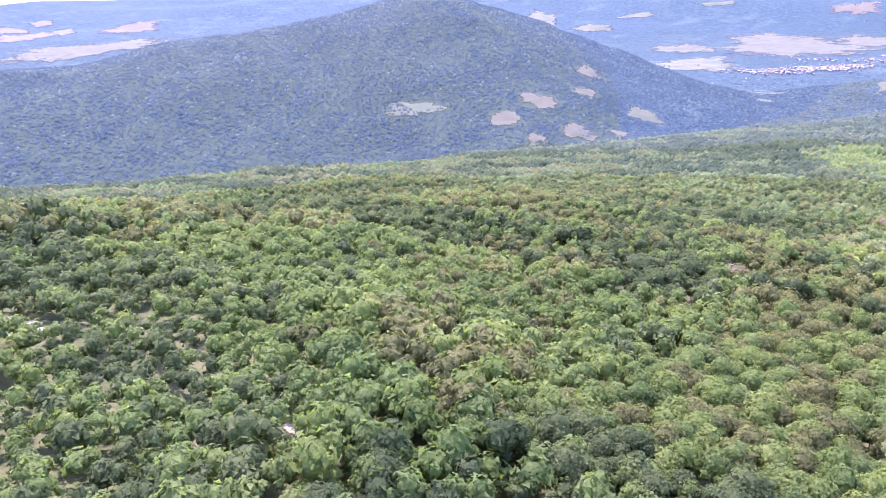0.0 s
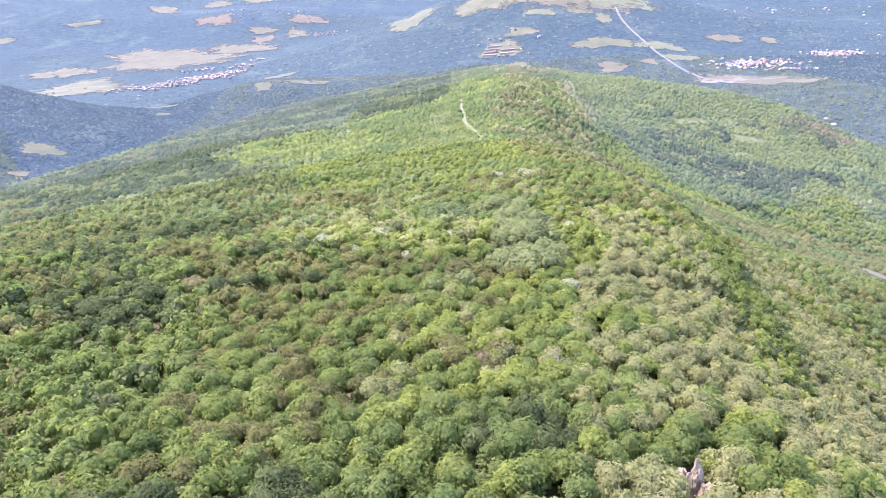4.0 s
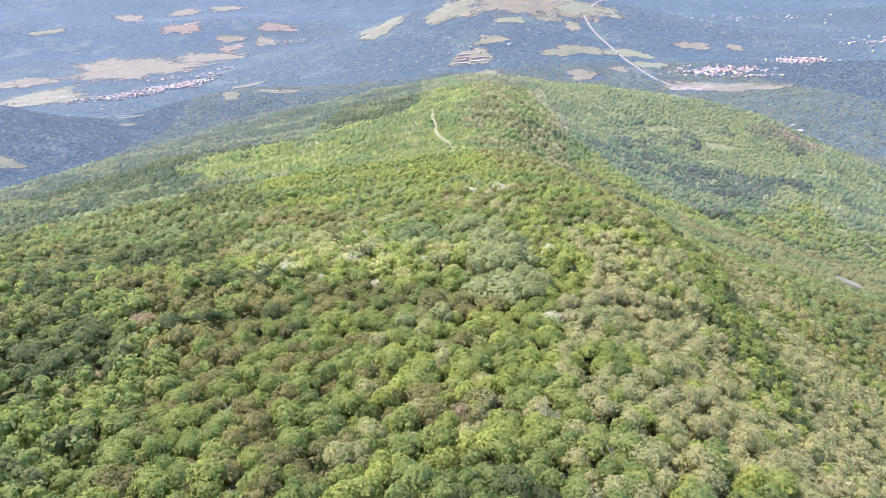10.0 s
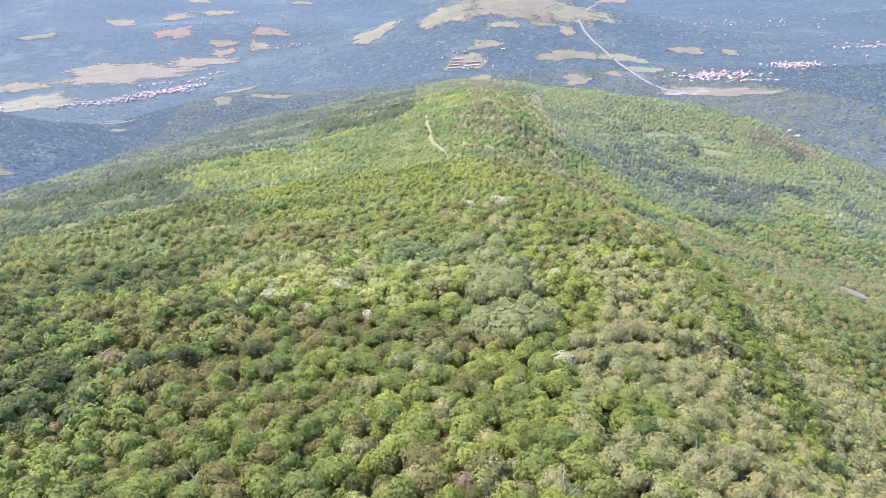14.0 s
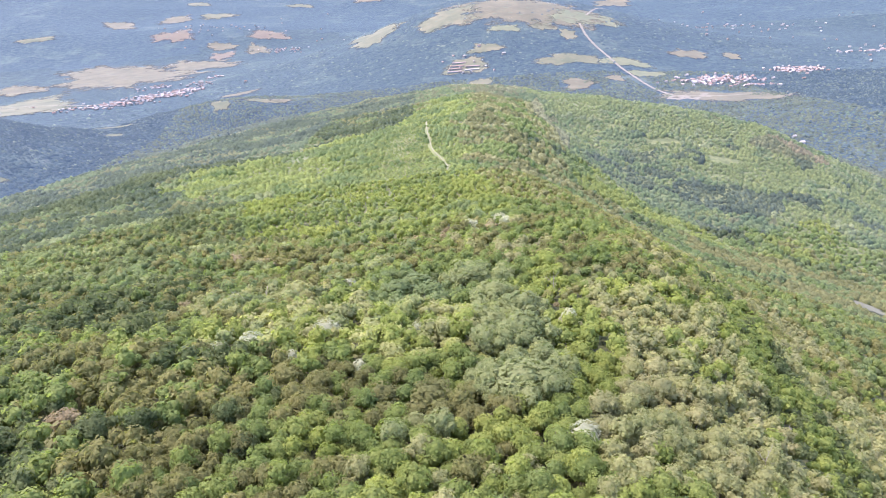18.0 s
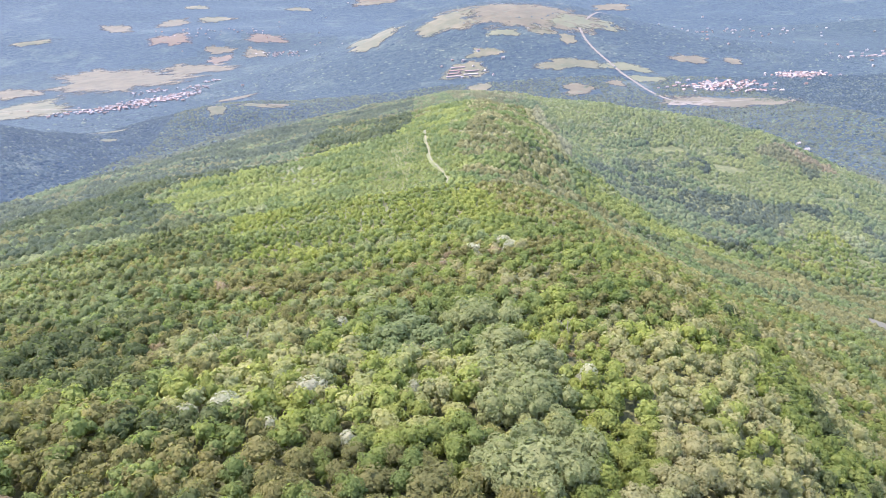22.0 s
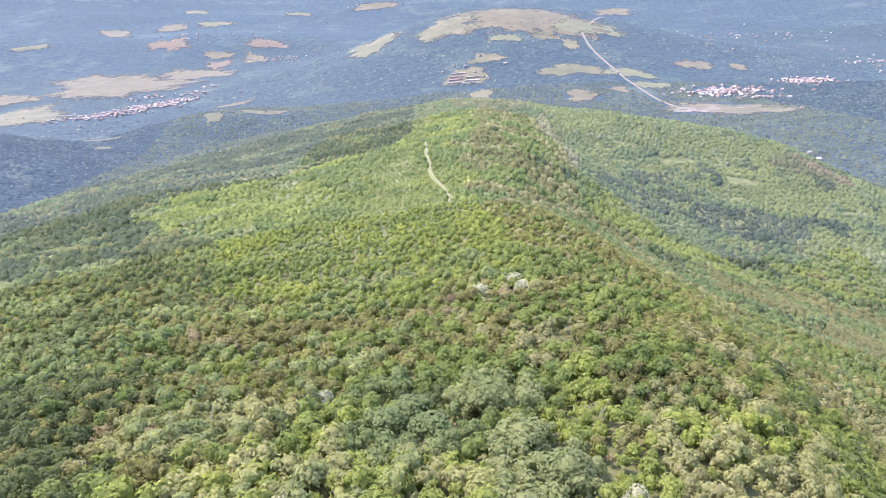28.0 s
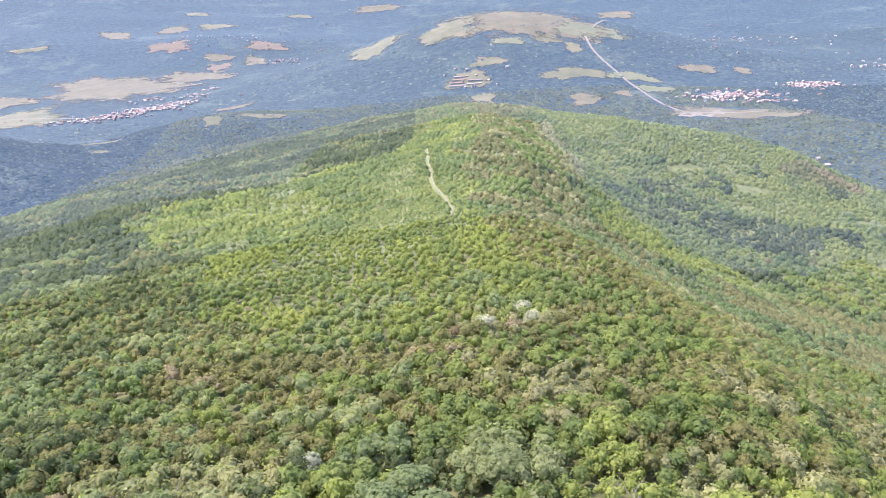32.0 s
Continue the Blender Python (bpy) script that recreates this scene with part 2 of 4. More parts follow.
forest_floor = soil("forest_floor", (0.3, (0.045, 0.05, 0.018)), (0.5, (0.07, 0.072, 0.028)), (0.72, (0.11, 0.10, 0.045)), size=14)
dry_grass = soil("dry_grass", (0.3, (0.062, 0.080, 0.028)), (0.5, (0.086, 0.096, 0.036)), (0.72, (0.115, 0.11, 0.047)), size=14)
earth = soil("bare_earth", (0.3, (0.15, 0.122, 0.085)), (0.7, (0.24, 0.20, 0.15)), size=3)
trodden = soil("trodden_path", (0.3, (0.100, 0.096, 0.058)), (0.7, (0.13, 0.123, 0.075)), size=3)
gravel = soil("white_gravel", (0.3, (0.092, 0.082, 0.066)), (0.7, (0.13, 0.116, 0.096)), size=9)
def farmland(name, size, *stops):
    """A field far off: uneven growth, streaks, and the dots of hedges and single trees."""
    m, nodes, links, b = material(name, 0.95)
    big = ramp(nodes, links, noise_at(nodes, links, size, 5, 0.65), *stops)
    dots = ramp(nodes, links, noise_at(nodes, links, 13, 3, 0.6), (0.62, (0, 0, 0)), (0.66, (0.85, 0.85, 0.85)))
    links.new(mixed(nodes, links, dots, big, (0.06, 0.072, 0.045)), b.inputs["Base Color"])
    # faint blue glow painted into the fields as haze
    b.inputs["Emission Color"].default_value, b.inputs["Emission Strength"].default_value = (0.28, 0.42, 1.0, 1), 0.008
    # the growth thins out raggedly towards the rim
    rim = nodes.new("ShaderNodeAttribute")
    rim.attribute_name = "rim"
    sway = nodes.new("ShaderNodeMath")
    sway.operation, sway.inputs[1].default_value = "MULTIPLY_ADD", 1.3
    links.new(noise_at(nodes, links, size * 0.8, 6, 0.65), sway.inputs[0])
    links.new(rim.outputs["Fac"], sway.inputs[2])
    past = nodes.new("ShaderNodeMath")
    past.operation, past.inputs[1].default_value, past.inputs[2].default_value, past.use_clamp = "MULTIPLY_ADD", 5.0, -6.8, True
    links.new(sway.outputs[0], past.inputs[0])
    air, cut = nodes.new("ShaderNodeBsdfTransparent"), nodes.new("ShaderNodeMixShader")
    links.new(past.outputs[0], cut.inputs[0])
    links.new(b.outputs[0], cut.inputs[1])
    links.new(air.outputs[0], cut.inputs[2])
    links.new(cut.outputs[0], nodes["Material Output"].inputs["Surface"])
    return m


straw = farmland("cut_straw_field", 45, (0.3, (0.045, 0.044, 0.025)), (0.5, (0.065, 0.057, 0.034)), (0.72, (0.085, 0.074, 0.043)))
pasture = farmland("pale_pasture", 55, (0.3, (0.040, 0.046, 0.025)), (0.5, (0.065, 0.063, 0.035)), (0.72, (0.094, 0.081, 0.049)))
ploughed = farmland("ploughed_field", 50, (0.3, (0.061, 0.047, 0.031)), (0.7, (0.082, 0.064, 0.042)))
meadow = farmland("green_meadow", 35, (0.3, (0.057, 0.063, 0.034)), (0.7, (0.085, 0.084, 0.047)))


def distance_mat(name, haze_glow):
    """Far country: woods, scrub and grass in patches, with blue haze painted in as a glow."""
    m, nodes, links, b = material(name, 1.0)
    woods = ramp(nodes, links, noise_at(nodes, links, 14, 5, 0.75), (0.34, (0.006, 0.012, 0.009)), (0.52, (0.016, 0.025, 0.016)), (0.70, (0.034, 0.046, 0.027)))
    grass = ramp(nodes, links, noise_at(nodes, links, 40, 5, 0.7), (0.35, (0.022, 0.034, 0.020)), (0.5, (0.042, 0.054, 0.030)), (0.68, (0.076, 0.078, 0.048)))
    where = ramp(nodes, links, noise_at(nodes, links, 190, 6, 0.7), (0.54, (0, 0, 0)), (0.64, (0.5, 0.5, 0.5)))
    links.new(mixed(nodes, links, where, woods, grass), b.inputs["Base Color"])
    bump(nodes, links, noise_at(nodes, links, 22, 4, 0.7), b, 0.9, 9.0)
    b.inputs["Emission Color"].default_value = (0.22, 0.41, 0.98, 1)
    b.inputs["Emission Strength"].default_value = haze_glow
    return m


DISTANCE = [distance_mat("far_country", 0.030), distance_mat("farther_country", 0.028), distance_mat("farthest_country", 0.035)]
# hill_floor is darkened and tinted towards blue in place of haze
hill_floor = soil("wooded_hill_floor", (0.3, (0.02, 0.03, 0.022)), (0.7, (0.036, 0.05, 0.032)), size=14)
undergrowth = soil("green_undergrowth", (0.3, (0.050, 0.058, 0.026)), (0.5, (0.072, 0.080, 0.036)), (0.7, (0.10, 0.104, 0.048)), size=9, fine=1.5)

# ---- the ground: one sheet to the horizon, finer towards the walk ----
def mesh_from(name, verts, faces, mats, mat_index=None, smooth=False, normals=None):
    """A mesh of triangles or of quads from arrays."""
    me = bpy.data.meshes.new(name)
    verts, faces = np.asarray(verts, np.float32), np.asarray(faces, np.int32)
    n = faces.shape[1]
    me.vertices.add(len(verts))
    me.vertices.foreach_set("co", verts.ravel())
    me.loops.add(faces.size)
    me.loops.foreach_set("vertex_index", faces.ravel())
    me.polygons.add(len(faces))
    me.polygons.foreach_set("loop_start", np.arange(len(faces), dtype=np.int32) * n)
    for m in mats:
        me.materials.append(m)
    if mat_index is not None:
        me.polygons.foreach_set("material_index", np.asarray(mat_index, np.int32))
    me.polygons.foreach_set("use_smooth", np.full(len(faces), smooth))
    if normals is not None:
        at = me.attributes.new("custom_normal", "FLOAT_VECTOR", "POINT")
        at.data.foreach_set("vector", np.asarray(normals, np.float32).ravel())
    me.update(calc_edges=True)
    return me


MID = (0.0, 60.0)
turns = np.radians(np.concatenate([np.arange(-180, -50, 2.5), np.arange(-50, 96, 0.42), np.arange(96, 180, 2.5)]))
rings = np.concatenate([[0.5], 4.0 * (4850 / 4.0) ** (np.arange(250) / 249)])
SPLIT = int(np.searchsorted(rings, 1500))


def sheet(r):
    a, b = np.meshgrid(turns, r)
    x, y = MID[0] - np.sin(a) * b, MID[1] + np.cos(a) * b
    n, k = len(turns), len(r)
    i = np.arange(k - 1)[:, None] * n + np.arange(n)
    j = np.arange(k - 1)[:, None] * n + (np.arange(n) + 1) % n
    quads = np.stack([i, j, j + n, i + n], -1).reshape(-1, 4)
    return np.stack([x, y, ground_z(x, y)], -1).reshape(-1, 3), quads


GRID_Z = ground_z(MID[0] - np.sin(turns)[None] * rings[:, None], MID[1] + np.cos(turns)[None] * rings[:, None])


def on_sheet(x, y):
    """The height of the ground sheet itself at (x, y), between its points."""
    x, y = np.asarray(x, float) - MID[0], np.asarray(y, float) - MID[1]
    a, r = np.arctan2(-x, y), np.hypot(x, y)
    i = np.clip(np.searchsorted(rings, r) - 1, 0, len(rings) - 2)
    j = np.clip(np.searchsorted(turns, a) - 1, 0, len(turns) - 2)
    u = np.clip((r - rings[i]) / (rings[i + 1] - rings[i]), 0, 1)
    w = np.clip((a - turns[j]) / (turns[j + 1] - turns[j]), 0, 1)
    return (GRID_Z[i, j] * (1 - w) + GRID_Z[i, j + 1] * w) * (1 - u) + (GRID_Z[i + 1, j] * (1 - w) + GRID_Z[i + 1, j + 1] * w) * u


def flight_gap(x, y):
    return np.hypot(x, y - np.clip(y, 0, 115))


# heights on a grid, to tell which land can be seen over the brows
SEE_X, SEE_Y = np.arange(-1700.0, 1300.0, 12.0), np.arange(-260.0, 2100.0, 12.0)
SEE_Z = canopy(*np.meshgrid(SEE_X, SEE_Y))


def seen(x, y, margin=5.0):
    """Whether the land at (x, y) can be seen from three lookouts on the line of flight."""
    z = ground_z(x, y) + 9
    got = np.zeros(len(x), bool)
    for oy in (0.0, 55.0, 115.0):
        free = np.ones(len(x), bool)
        for t in np.linspace(0.15, 0.975, 26):
            px, py, pz = x * t, oy + (y - oy) * t, 64 + (z - 64) * t
            i = np.clip(((px - SEE_X[0]) / 12).astype(int), 0, len(SEE_X) - 1)
            j = np.clip(((py - SEE_Y[0]) / 12).astype(int), 0, len(SEE_Y) - 1)
            free &= pz > SEE_Z[j, i] - margin
        got |= free
    return got


v, q = sheet(rings[:SPLIT + 1])
c = v[q].mean(1)
far = flight_gap(c[:, 0], c[:, 1]) > 300 + 60 * rough(c[:, 0], c[:, 1], 70, 67)
kind = np.where(open_grass(c[:, 0], c[:, 1]) > 0.25, 1, np.where(far, 4, 0))
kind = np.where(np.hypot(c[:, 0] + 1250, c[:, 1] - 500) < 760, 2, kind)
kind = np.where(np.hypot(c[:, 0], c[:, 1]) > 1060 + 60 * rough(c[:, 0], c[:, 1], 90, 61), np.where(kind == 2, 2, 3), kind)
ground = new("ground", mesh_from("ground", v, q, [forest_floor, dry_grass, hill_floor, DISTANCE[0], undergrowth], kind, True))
tagged(ground, "wooded ridge falling to valleys, leaf litter and dry grass", "ground", kind="structure")
v, q = sheet(rings[SPLIT:])
c = v[q].mean(1)
far = np.hypot(c[:, 0], c[:, 1])
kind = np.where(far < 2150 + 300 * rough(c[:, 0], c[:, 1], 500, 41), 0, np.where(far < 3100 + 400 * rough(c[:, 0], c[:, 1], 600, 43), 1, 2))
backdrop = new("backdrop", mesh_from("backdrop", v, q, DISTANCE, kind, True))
tagged(backdrop, "distant hazy blue wooded hills and valley floor", "distant hills", kind="structure")

# ---- trees ----
rng = np.random.default_rng(7)


def ball(level):
    bm = bmesh.new()
    bmesh.ops.create_icosphere(bm, subdivisions=level, radius=1.0)
    v = np.array([p.co[:] for p in bm.verts])
    f = np.array([[p.index for p in face.verts] for face in bm.faces])
    bm.free()
    return v, f


BALLS = {k: ball(k) for k in (1, 2, 3)}
v, f = BALLS[1]
BALLS[0] = (v, f[v[f][:, :, 2].mean(1) > -0.25])     # the upper part alone, for crowns seen from above


def tufts(points, normals, size, spread=0.27):
    """Leaf sprays, one triangle each, about given points."""
    n = len(points)
    w = normals + rng.normal(0, spread, (n, 3))
    w /= np.linalg.norm(w, axis=1)[:, None]
    a = np.cross(w, rng.normal(0, 1, (n, 3)))
    a /= np.linalg.norm(a, axis=1)[:, None] + 1e-9
    b = np.cross(w, a)
    s = (size * rng.uniform(0.6, 1.4, n))[:, None]
    corner = np.stack([points - a * s * 0.55 - b * s * 0.3, points + a * s * 0.55 - b * s * 0.3, points + b * s * 0.65 + w * s * 0.2], 1)
    return corner.reshape(-1, 3), np.arange(n * 3).reshape(n, 3)


def unit(v):
    return v / (np.linalg.norm(v, axis=1)[:, None] + 1e-9)


def soft_normals(d, n, calm=0.0):
    """Light falls on a spray as on the crown it belongs to, with some unrest from leaf to leaf."""
    return np.repeat(unit(d * np.array([1, 1, 0.9]) + np.array([0, 0, 0.25]) + rng.normal(0, 0.36 * (1 - calm), d.shape)), n, 0)


def crown_shape(wide, high, foot, lobes, level, sprays, spray_size, upright=0.0, calm=0.0):
    """A crown of several rounded lobes with leaf sprays on them. Returns points, triangles and normals, foot of the tree at 0."""
    cv, cf, cn = [], [], []
    count = 0
    bv, bf = BALLS[level]
    mid = foot + (high - foot) * 0.5
    spots = []
    for k in range(lobes):
        t = 2 * math.pi * (k / max(lobes - 1, 1)) + rng.uniform(-0.5, 0.5)
        if k == 0:
            p, s = np.array([0, 0, mid + (high - foot) * 0.14]), np.array([wide * 0.36, wide * 0.36, (high - foot) * 0.36])
        else:
            d = wide * rng.uniform(0.20, 0.40)
            s = wide * rng.uniform(0.11, 0.19)
            s = np.array([s, s, s * rng.uniform(0.85, 1.2) * (1 + upright)])
            p = np.array([math.cos(t) * d, math.sin(t) * d, mid + (high - foot) * rng.uniform(-0.22, 0.26)])
            p[2] = min(p[2], high - s[2] * 0.9)
        spots.append((p, s))
    for p, s in spots:
        cv.append(bv * (1 + rng.normal(0, 0.10, (len(bv), 1))) * 0.80 * s + p)
        cf.append(bf + count)
        cn.append(unit(bv / s))
        count += len(bv)
    area = np.array([s[0] ** 2 + s[0] * s[2] for _, s in spots])
    share = np.round(area / area.sum() * sprays).astype(int)
    for (p, s), n in zip(spots, share):
        d = rng.normal(0, 1, (n, 3))
        d[:, 2] = np.abs(d[:, 2]) * np.where(rng.random(n) < 0.2, -0.7, 1.0)
        d = unit(d)
        v, f = tufts(p + d * s * rng.uniform(0.88, 1.06, (n, 1)), d + np.array([0, 0, 0.25 + upright]), spray_size)
        cv.append(v)
        cf.append(f + count)
        cn.append(soft_normals(0.7 * d + 0.3 * unit(p + d * s - np.array([0, 0, mid])), 3, calm))
        count += len(v)
    return np.concatenate(cv), np.concatenate(cf), np.concatenate(cn)


def trunk_mesh(name, high, thick, mat, limbs=3, bare=False):
    """A tapered trunk with limbs."""
    verts, faces = [], []

    def stick(a, b, ra, rb, n=5, parts=2, bend=0.0):
        a, b = Vector(a), Vector(b)
        d = (b - a).normalized()
        u = d.orthogonal().normalized()
        w = d.cross(u)
        side = Vector((random.uniform(-1, 1), random.uniform(-1, 1), 0)) * bend
        base = len(verts)
        for k in range(parts + 1):
            t = k / parts
            c = a.lerp(b, t) + side * math.sin(math.pi * t)
            r = ra + (rb - ra) * t
            for j in range(n):
                g = 2 * math.pi * j / n
                verts.append(c + (u * math.cos(g) + w * math.sin(g)) * r)
        for k in range(parts):
            for j in range(n):
                e = (j + 1) % n
                faces.append((base + k * n + j, base + k * n + e, base + (k + 1) * n + e, base + (k + 1) * n + j))

    stick((0, 0, -0.8), (0, 0, high), thick, thick * 0.35, bend=0.12)
    for k in range(limbs):
        g = 2 * math.pi * k / limbs + random.uniform(-0.5, 0.5)
        z = high * random.uniform(0.42, 0.85)
        reach = high * random.uniform(0.2, 0.42)
        tip = (math.cos(g) * reach, math.sin(g) * reach, z + reach * random.uniform(0.8, 1.5))
        stick((0, 0, z), tip, thick * 0.42, thick * 0.10, n=5, parts=2, bend=0.15)
        if bare:
            for _ in range(3):
                p = Vector((0, 0, z)).lerp(Vector(tip), random.uniform(0.4, 0.9))
                e = p + Vector((random.uniform(-1, 1), random.uniform(-1, 1), random.uniform(0.5, 1.6))) * 0.8
                stick(p, e, thick * 0.15, thick * 0.05, n=4, parts=1)
    return mesh_from(name, [v[:] for v in verts], faces, [mat], smooth=True)


# kind of tree: width, height, foot of the crown, lobes, sprays, spray size, upright, label
KINDS = {
    "oak": (5.2, 6.4, 0.7, 13, 690, 0.37, 0.0, "leafy green oak tree in the closed ridge woods"),
    "linden": (4.8, 6.6, 0.7, 12, 660, 0.34, 0.15, "deep green linden tree in the closed ridge woods"),
    "maple": (5.0, 6.2, 0.6, 12, 660, 0.37, 0.0, "fresh green field maple tree in the closed ridge woods"),
    "hornbeam": (5.0, 6.3, 0.7, 12, 650, 0.34, 0.1, "light olive-green hornbeam tree in the closed woods"),
    "russet": (5.2, 6.2, 0.7, 12, 660, 0.34, 0.0, "drought-browned olive oak tree on the ridge"),
    "umber": (5.2, 6.2, 0.7, 12, 650, 0.34, 0.0, "dull brown-olive oak tree, darker than the browned oaks"),
    "young": (4.4, 5.4, 0.4, 10, 580, 0.34, 0.1, "young mid-green broadleaf tree at the scrub edge"),
    "shrub": (4.6, 5.3, 0.3, 10, 600, 0.34, 0.1, "bright yellow-green young broadleaf shrub"),
    "grey": (6.2, 7.2, 0.6, 16, 1300, 0.37, 0.2, "rounded grey-green willow-like tree with dense crown"),
    "silver": (5.6, 6.4, 0.4, 12, 690, 0.37, 0.0, "silvery white-leaved tree standing out of green scrub"),
    "cream": (4.8, 5.4, 0.3, 10, 620, 0.37, 0.0, "pale cream-yellow flowering bush in a scrubby clearing"),
    "dry": (4.4, 5.8, 0.8, 9, 500, 0.31, 0.2, "withered pinkish-brown tree with thin dry leaves"),
    "dark": (5.4, 6.9, 0.4, 14, 1000, 0.32, 0.0, "dark green dense-crowned tree with deep shade"),
    "poplar": (4.4, 7.6, 0.5, 10, 690, 0.34, 0.6, "upright blue-green aspen tree in a dense clump"),
}
TITLE = {"oak": "oak_tree", "linden": "linden_tree", "maple": "maple_tree", "hornbeam": "hornbeam_tree", "russet": "browned_oak_tree", "umber": "dull_oak_tree", "young": "young_tree", "shrub": "green_bush", "grey": "willow_tree", "silver": "silver_tree", "cream": "flowering_bush", "dry": "withered_tree", "dark": "beech_tree", "poplar": "aspen_tree"}
NAMES = list(LEAF)
MODEL = {}
for kind_name, (wide, high, foot, lobes, sprays, size, upright, text) in KINDS.items():
    for variant in range(3 if kind_name in ("oak", "hornbeam", "russet", "shrub") else 2):
        v, f, n = crown_shape(wide * (1 + 0.08 * variant), high, foot, lobes, 1, sprays, size, upright=upright)
        crown_me = mesh_from("crown", v, f, [LEAF_MAT[kind_name]], smooth=True, normals=n)
        trunk_me = trunk_mesh("trunk", high * 0.72, 0.16 + 0.02 * variant, bark)
        root = new(TITLE[kind_name])
        tagged(root, text, TITLE[kind_name].replace("_", " "), TITLE[kind_name].replace("_", " ") + "s of the ridge woods")
        for part_name, me in (("trunk", trunk_me), ("crown", crown_me)):
            p = new(part_name, me)
            p.parent = root
        MODEL.setdefault(kind_name, []).append(root)


def inside(x, y, cx, cy, sx, sy, turn=0.0):
    c, s = math.cos(radians(turn)), math.sin(radians(turn))
    u, w = (x - cx) * c + (y - cy) * s, -(x - cx) * s + (y - cy) * c
    return (u / sx) ** 2 + (w / sy) ** 2


def pick(where, u, *shares):
    """Kinds for points with the random numbers u: shares are (kind, part of the whole)."""
    out = np.zeros(len(u), int)
    low = 0.0
    for kind_name, part_of in shares:
        out[(u >= low) & (u < low + part_of)] = NAMES.index(kind_name)
        low += part_of
    return out


def tree_kinds(x, y, mix=0.42):
    """Which kind of tree grows at each place."""
    v = rough(x, y, 24, 51) + 0.8 * rough(x, y, 70, 53) + rng.uniform(-mix, mix, len(x))
    u = np.argsort(np.argsort(v)) / len(x)
    m = rough(x, y, 90, 57)
    kinds = pick(None, u, ("dark", 0.02), ("linden", 0.31), ("oak", 0.36), ("maple", 0.24), ("hornbeam", 0.05), ("umber", 0.015), ("dry", 0.005))
    crest = np.interp(y, ALONG, CREST_X)
    chance = rng.random(len(x))

    def blot(*oval):
        return inside(x, y, *oval) + 0.45 * rough(x, y, 15, 63) < 1

    def put(mask, *shares, by=u):
        got = pick(None, by, *shares)
        kinds[mask] = got[mask]

    put((x < -14 + 12 * m) & (y <= 125), ("dark", 0.28), ("linden", 0.44), ("oak", 0.22), ("umber", 0.06))
    put((x < -28) & (y > 118), ("dark", 0.26), ("linden", 0.30), ("oak", 0.20), ("umber", 0.28))
    # the far slopes on both sides; cooler kinds mixed in for blue haze
    put((y > 215) & (x < 20), ("poplar", 0.12), ("linden", 0.18), ("oak", 0.20), ("umber", 0.30), ("grey", 0.10), ("young", 0.10))
    put((x < -62) & (y > 192), ("dark", 0.48), ("umber", 0.24), ("linden", 0.18), ("poplar", 0.10))
    put((x < -170 - 0.1 * (y - 500)) & (y > 420), ("dark", 0.42), ("pine", 0.36), ("poplar", 0.10), ("umber", 0.12))
    put((y > 560) & (x < -20), ("dark", 0.40), ("pine", 0.36), ("umber", 0.14), ("poplar", 0.10))
    put((x > crest - 4) & (y > 40) & (y < 215), ("linden", 0.04), ("oak", 0.06), ("maple", 0.08), ("hornbeam", 0.56), ("russet", 0.26))
    put((x > crest - 16) & (y > 205), ("linden", 0.14), ("umber", 0.52), ("russet", 0.12), ("oak", 0.22))
    put((x > crest + 55) & (y > 240), ("linden", 0.18), ("poplar", 0.20), ("umber", 0.34), ("russet", 0.28))
    put((x > crest + 30) & (blot(70, 190, 11, 75, -6)), ("oak", 0.75), ("dark", 0.2), ("shrub", 0.05))
    put((x > crest + 110), ("linden", 0.34), ("dark", 0.10), ("poplar", 0.26), ("umber", 0.30))
    put((x > crest + 75) & (y > 560), ("linden", 0.24), ("poplar", 0.18), ("oak", 0.26), ("young", 0.22), ("umber", 0.10))
    put((x > crest + 75) & (y > 560) & (m > 0.06), ("young", 0.66), ("grey", 0.12), ("oak", 0.22))
    put((x > crest + 40) & (y > 600) & (m < -0.22), ("dark", 0.28), ("pine", 0.30), ("linden", 0.42))
    put((x > 300) & (y + 0.3 * x > 1010 + 60 * rough(x, y, 120, 65)), ("dark", 0.20), ("pine", 0.34), ("poplar", 0.26), ("linden", 0.2))
    put((x < -150 - 20 * m) & (y < 300), ("dark", 0.40), ("umber", 0.38), ("linden", 0.22))
    patches = rough(x, y, 40, 58)
    put((x > crest + 90) & (y > 480) & (patches < -0.28), ("dark", 0.26), ("pine", 0.26), ("linden", 0.48))
    put((x < -60) & (y > 230) & (patches < -0.25), ("dark", 0.35), ("poplar", 0.35), ("umber", 0.3))
    young = young_scrub(x, y)
    put(young, ("linden", 0.10), ("oak", 0.24), ("young", 0.42), ("maple", 0.14), ("shrub", 0.10))
    put(young & (patches < -0.18), ("linden", 0.44), ("poplar", 0.20), ("oak", 0.36))
    put(young & (patches > 0.26), ("shrub", 0.55), ("young", 0.45))
    put(young & (open_grass(x, y) > 0.2), ("linden", 0.34), ("oak", 0.40), ("young", 0.26))
    # stands and clumps
    put((y > 133) & (y < 152 - 0.4 * np.minimum(x + 8, 0)) & (x < 8) & (x > -85) & (u > 0.12), ("linden", 0.20), ("oak", 0.28), ("umber", 0.52))
    put((y > 128) & (y < 175) & (x < -30), ("dark", 0.34), ("linden", 0.26), ("oak", 0.08), ("umber", 0.32))
    put((y > 215) & (y < 290) & (np.abs(x - crest + 8) < 40), ("linden", 0.16), ("oak", 0.24), ("umber", 0.34), ("russet", 0.26))
    put(blot(-38, 271, 44, 9, -4), ("umber", 0.8), ("dry", 0.2))
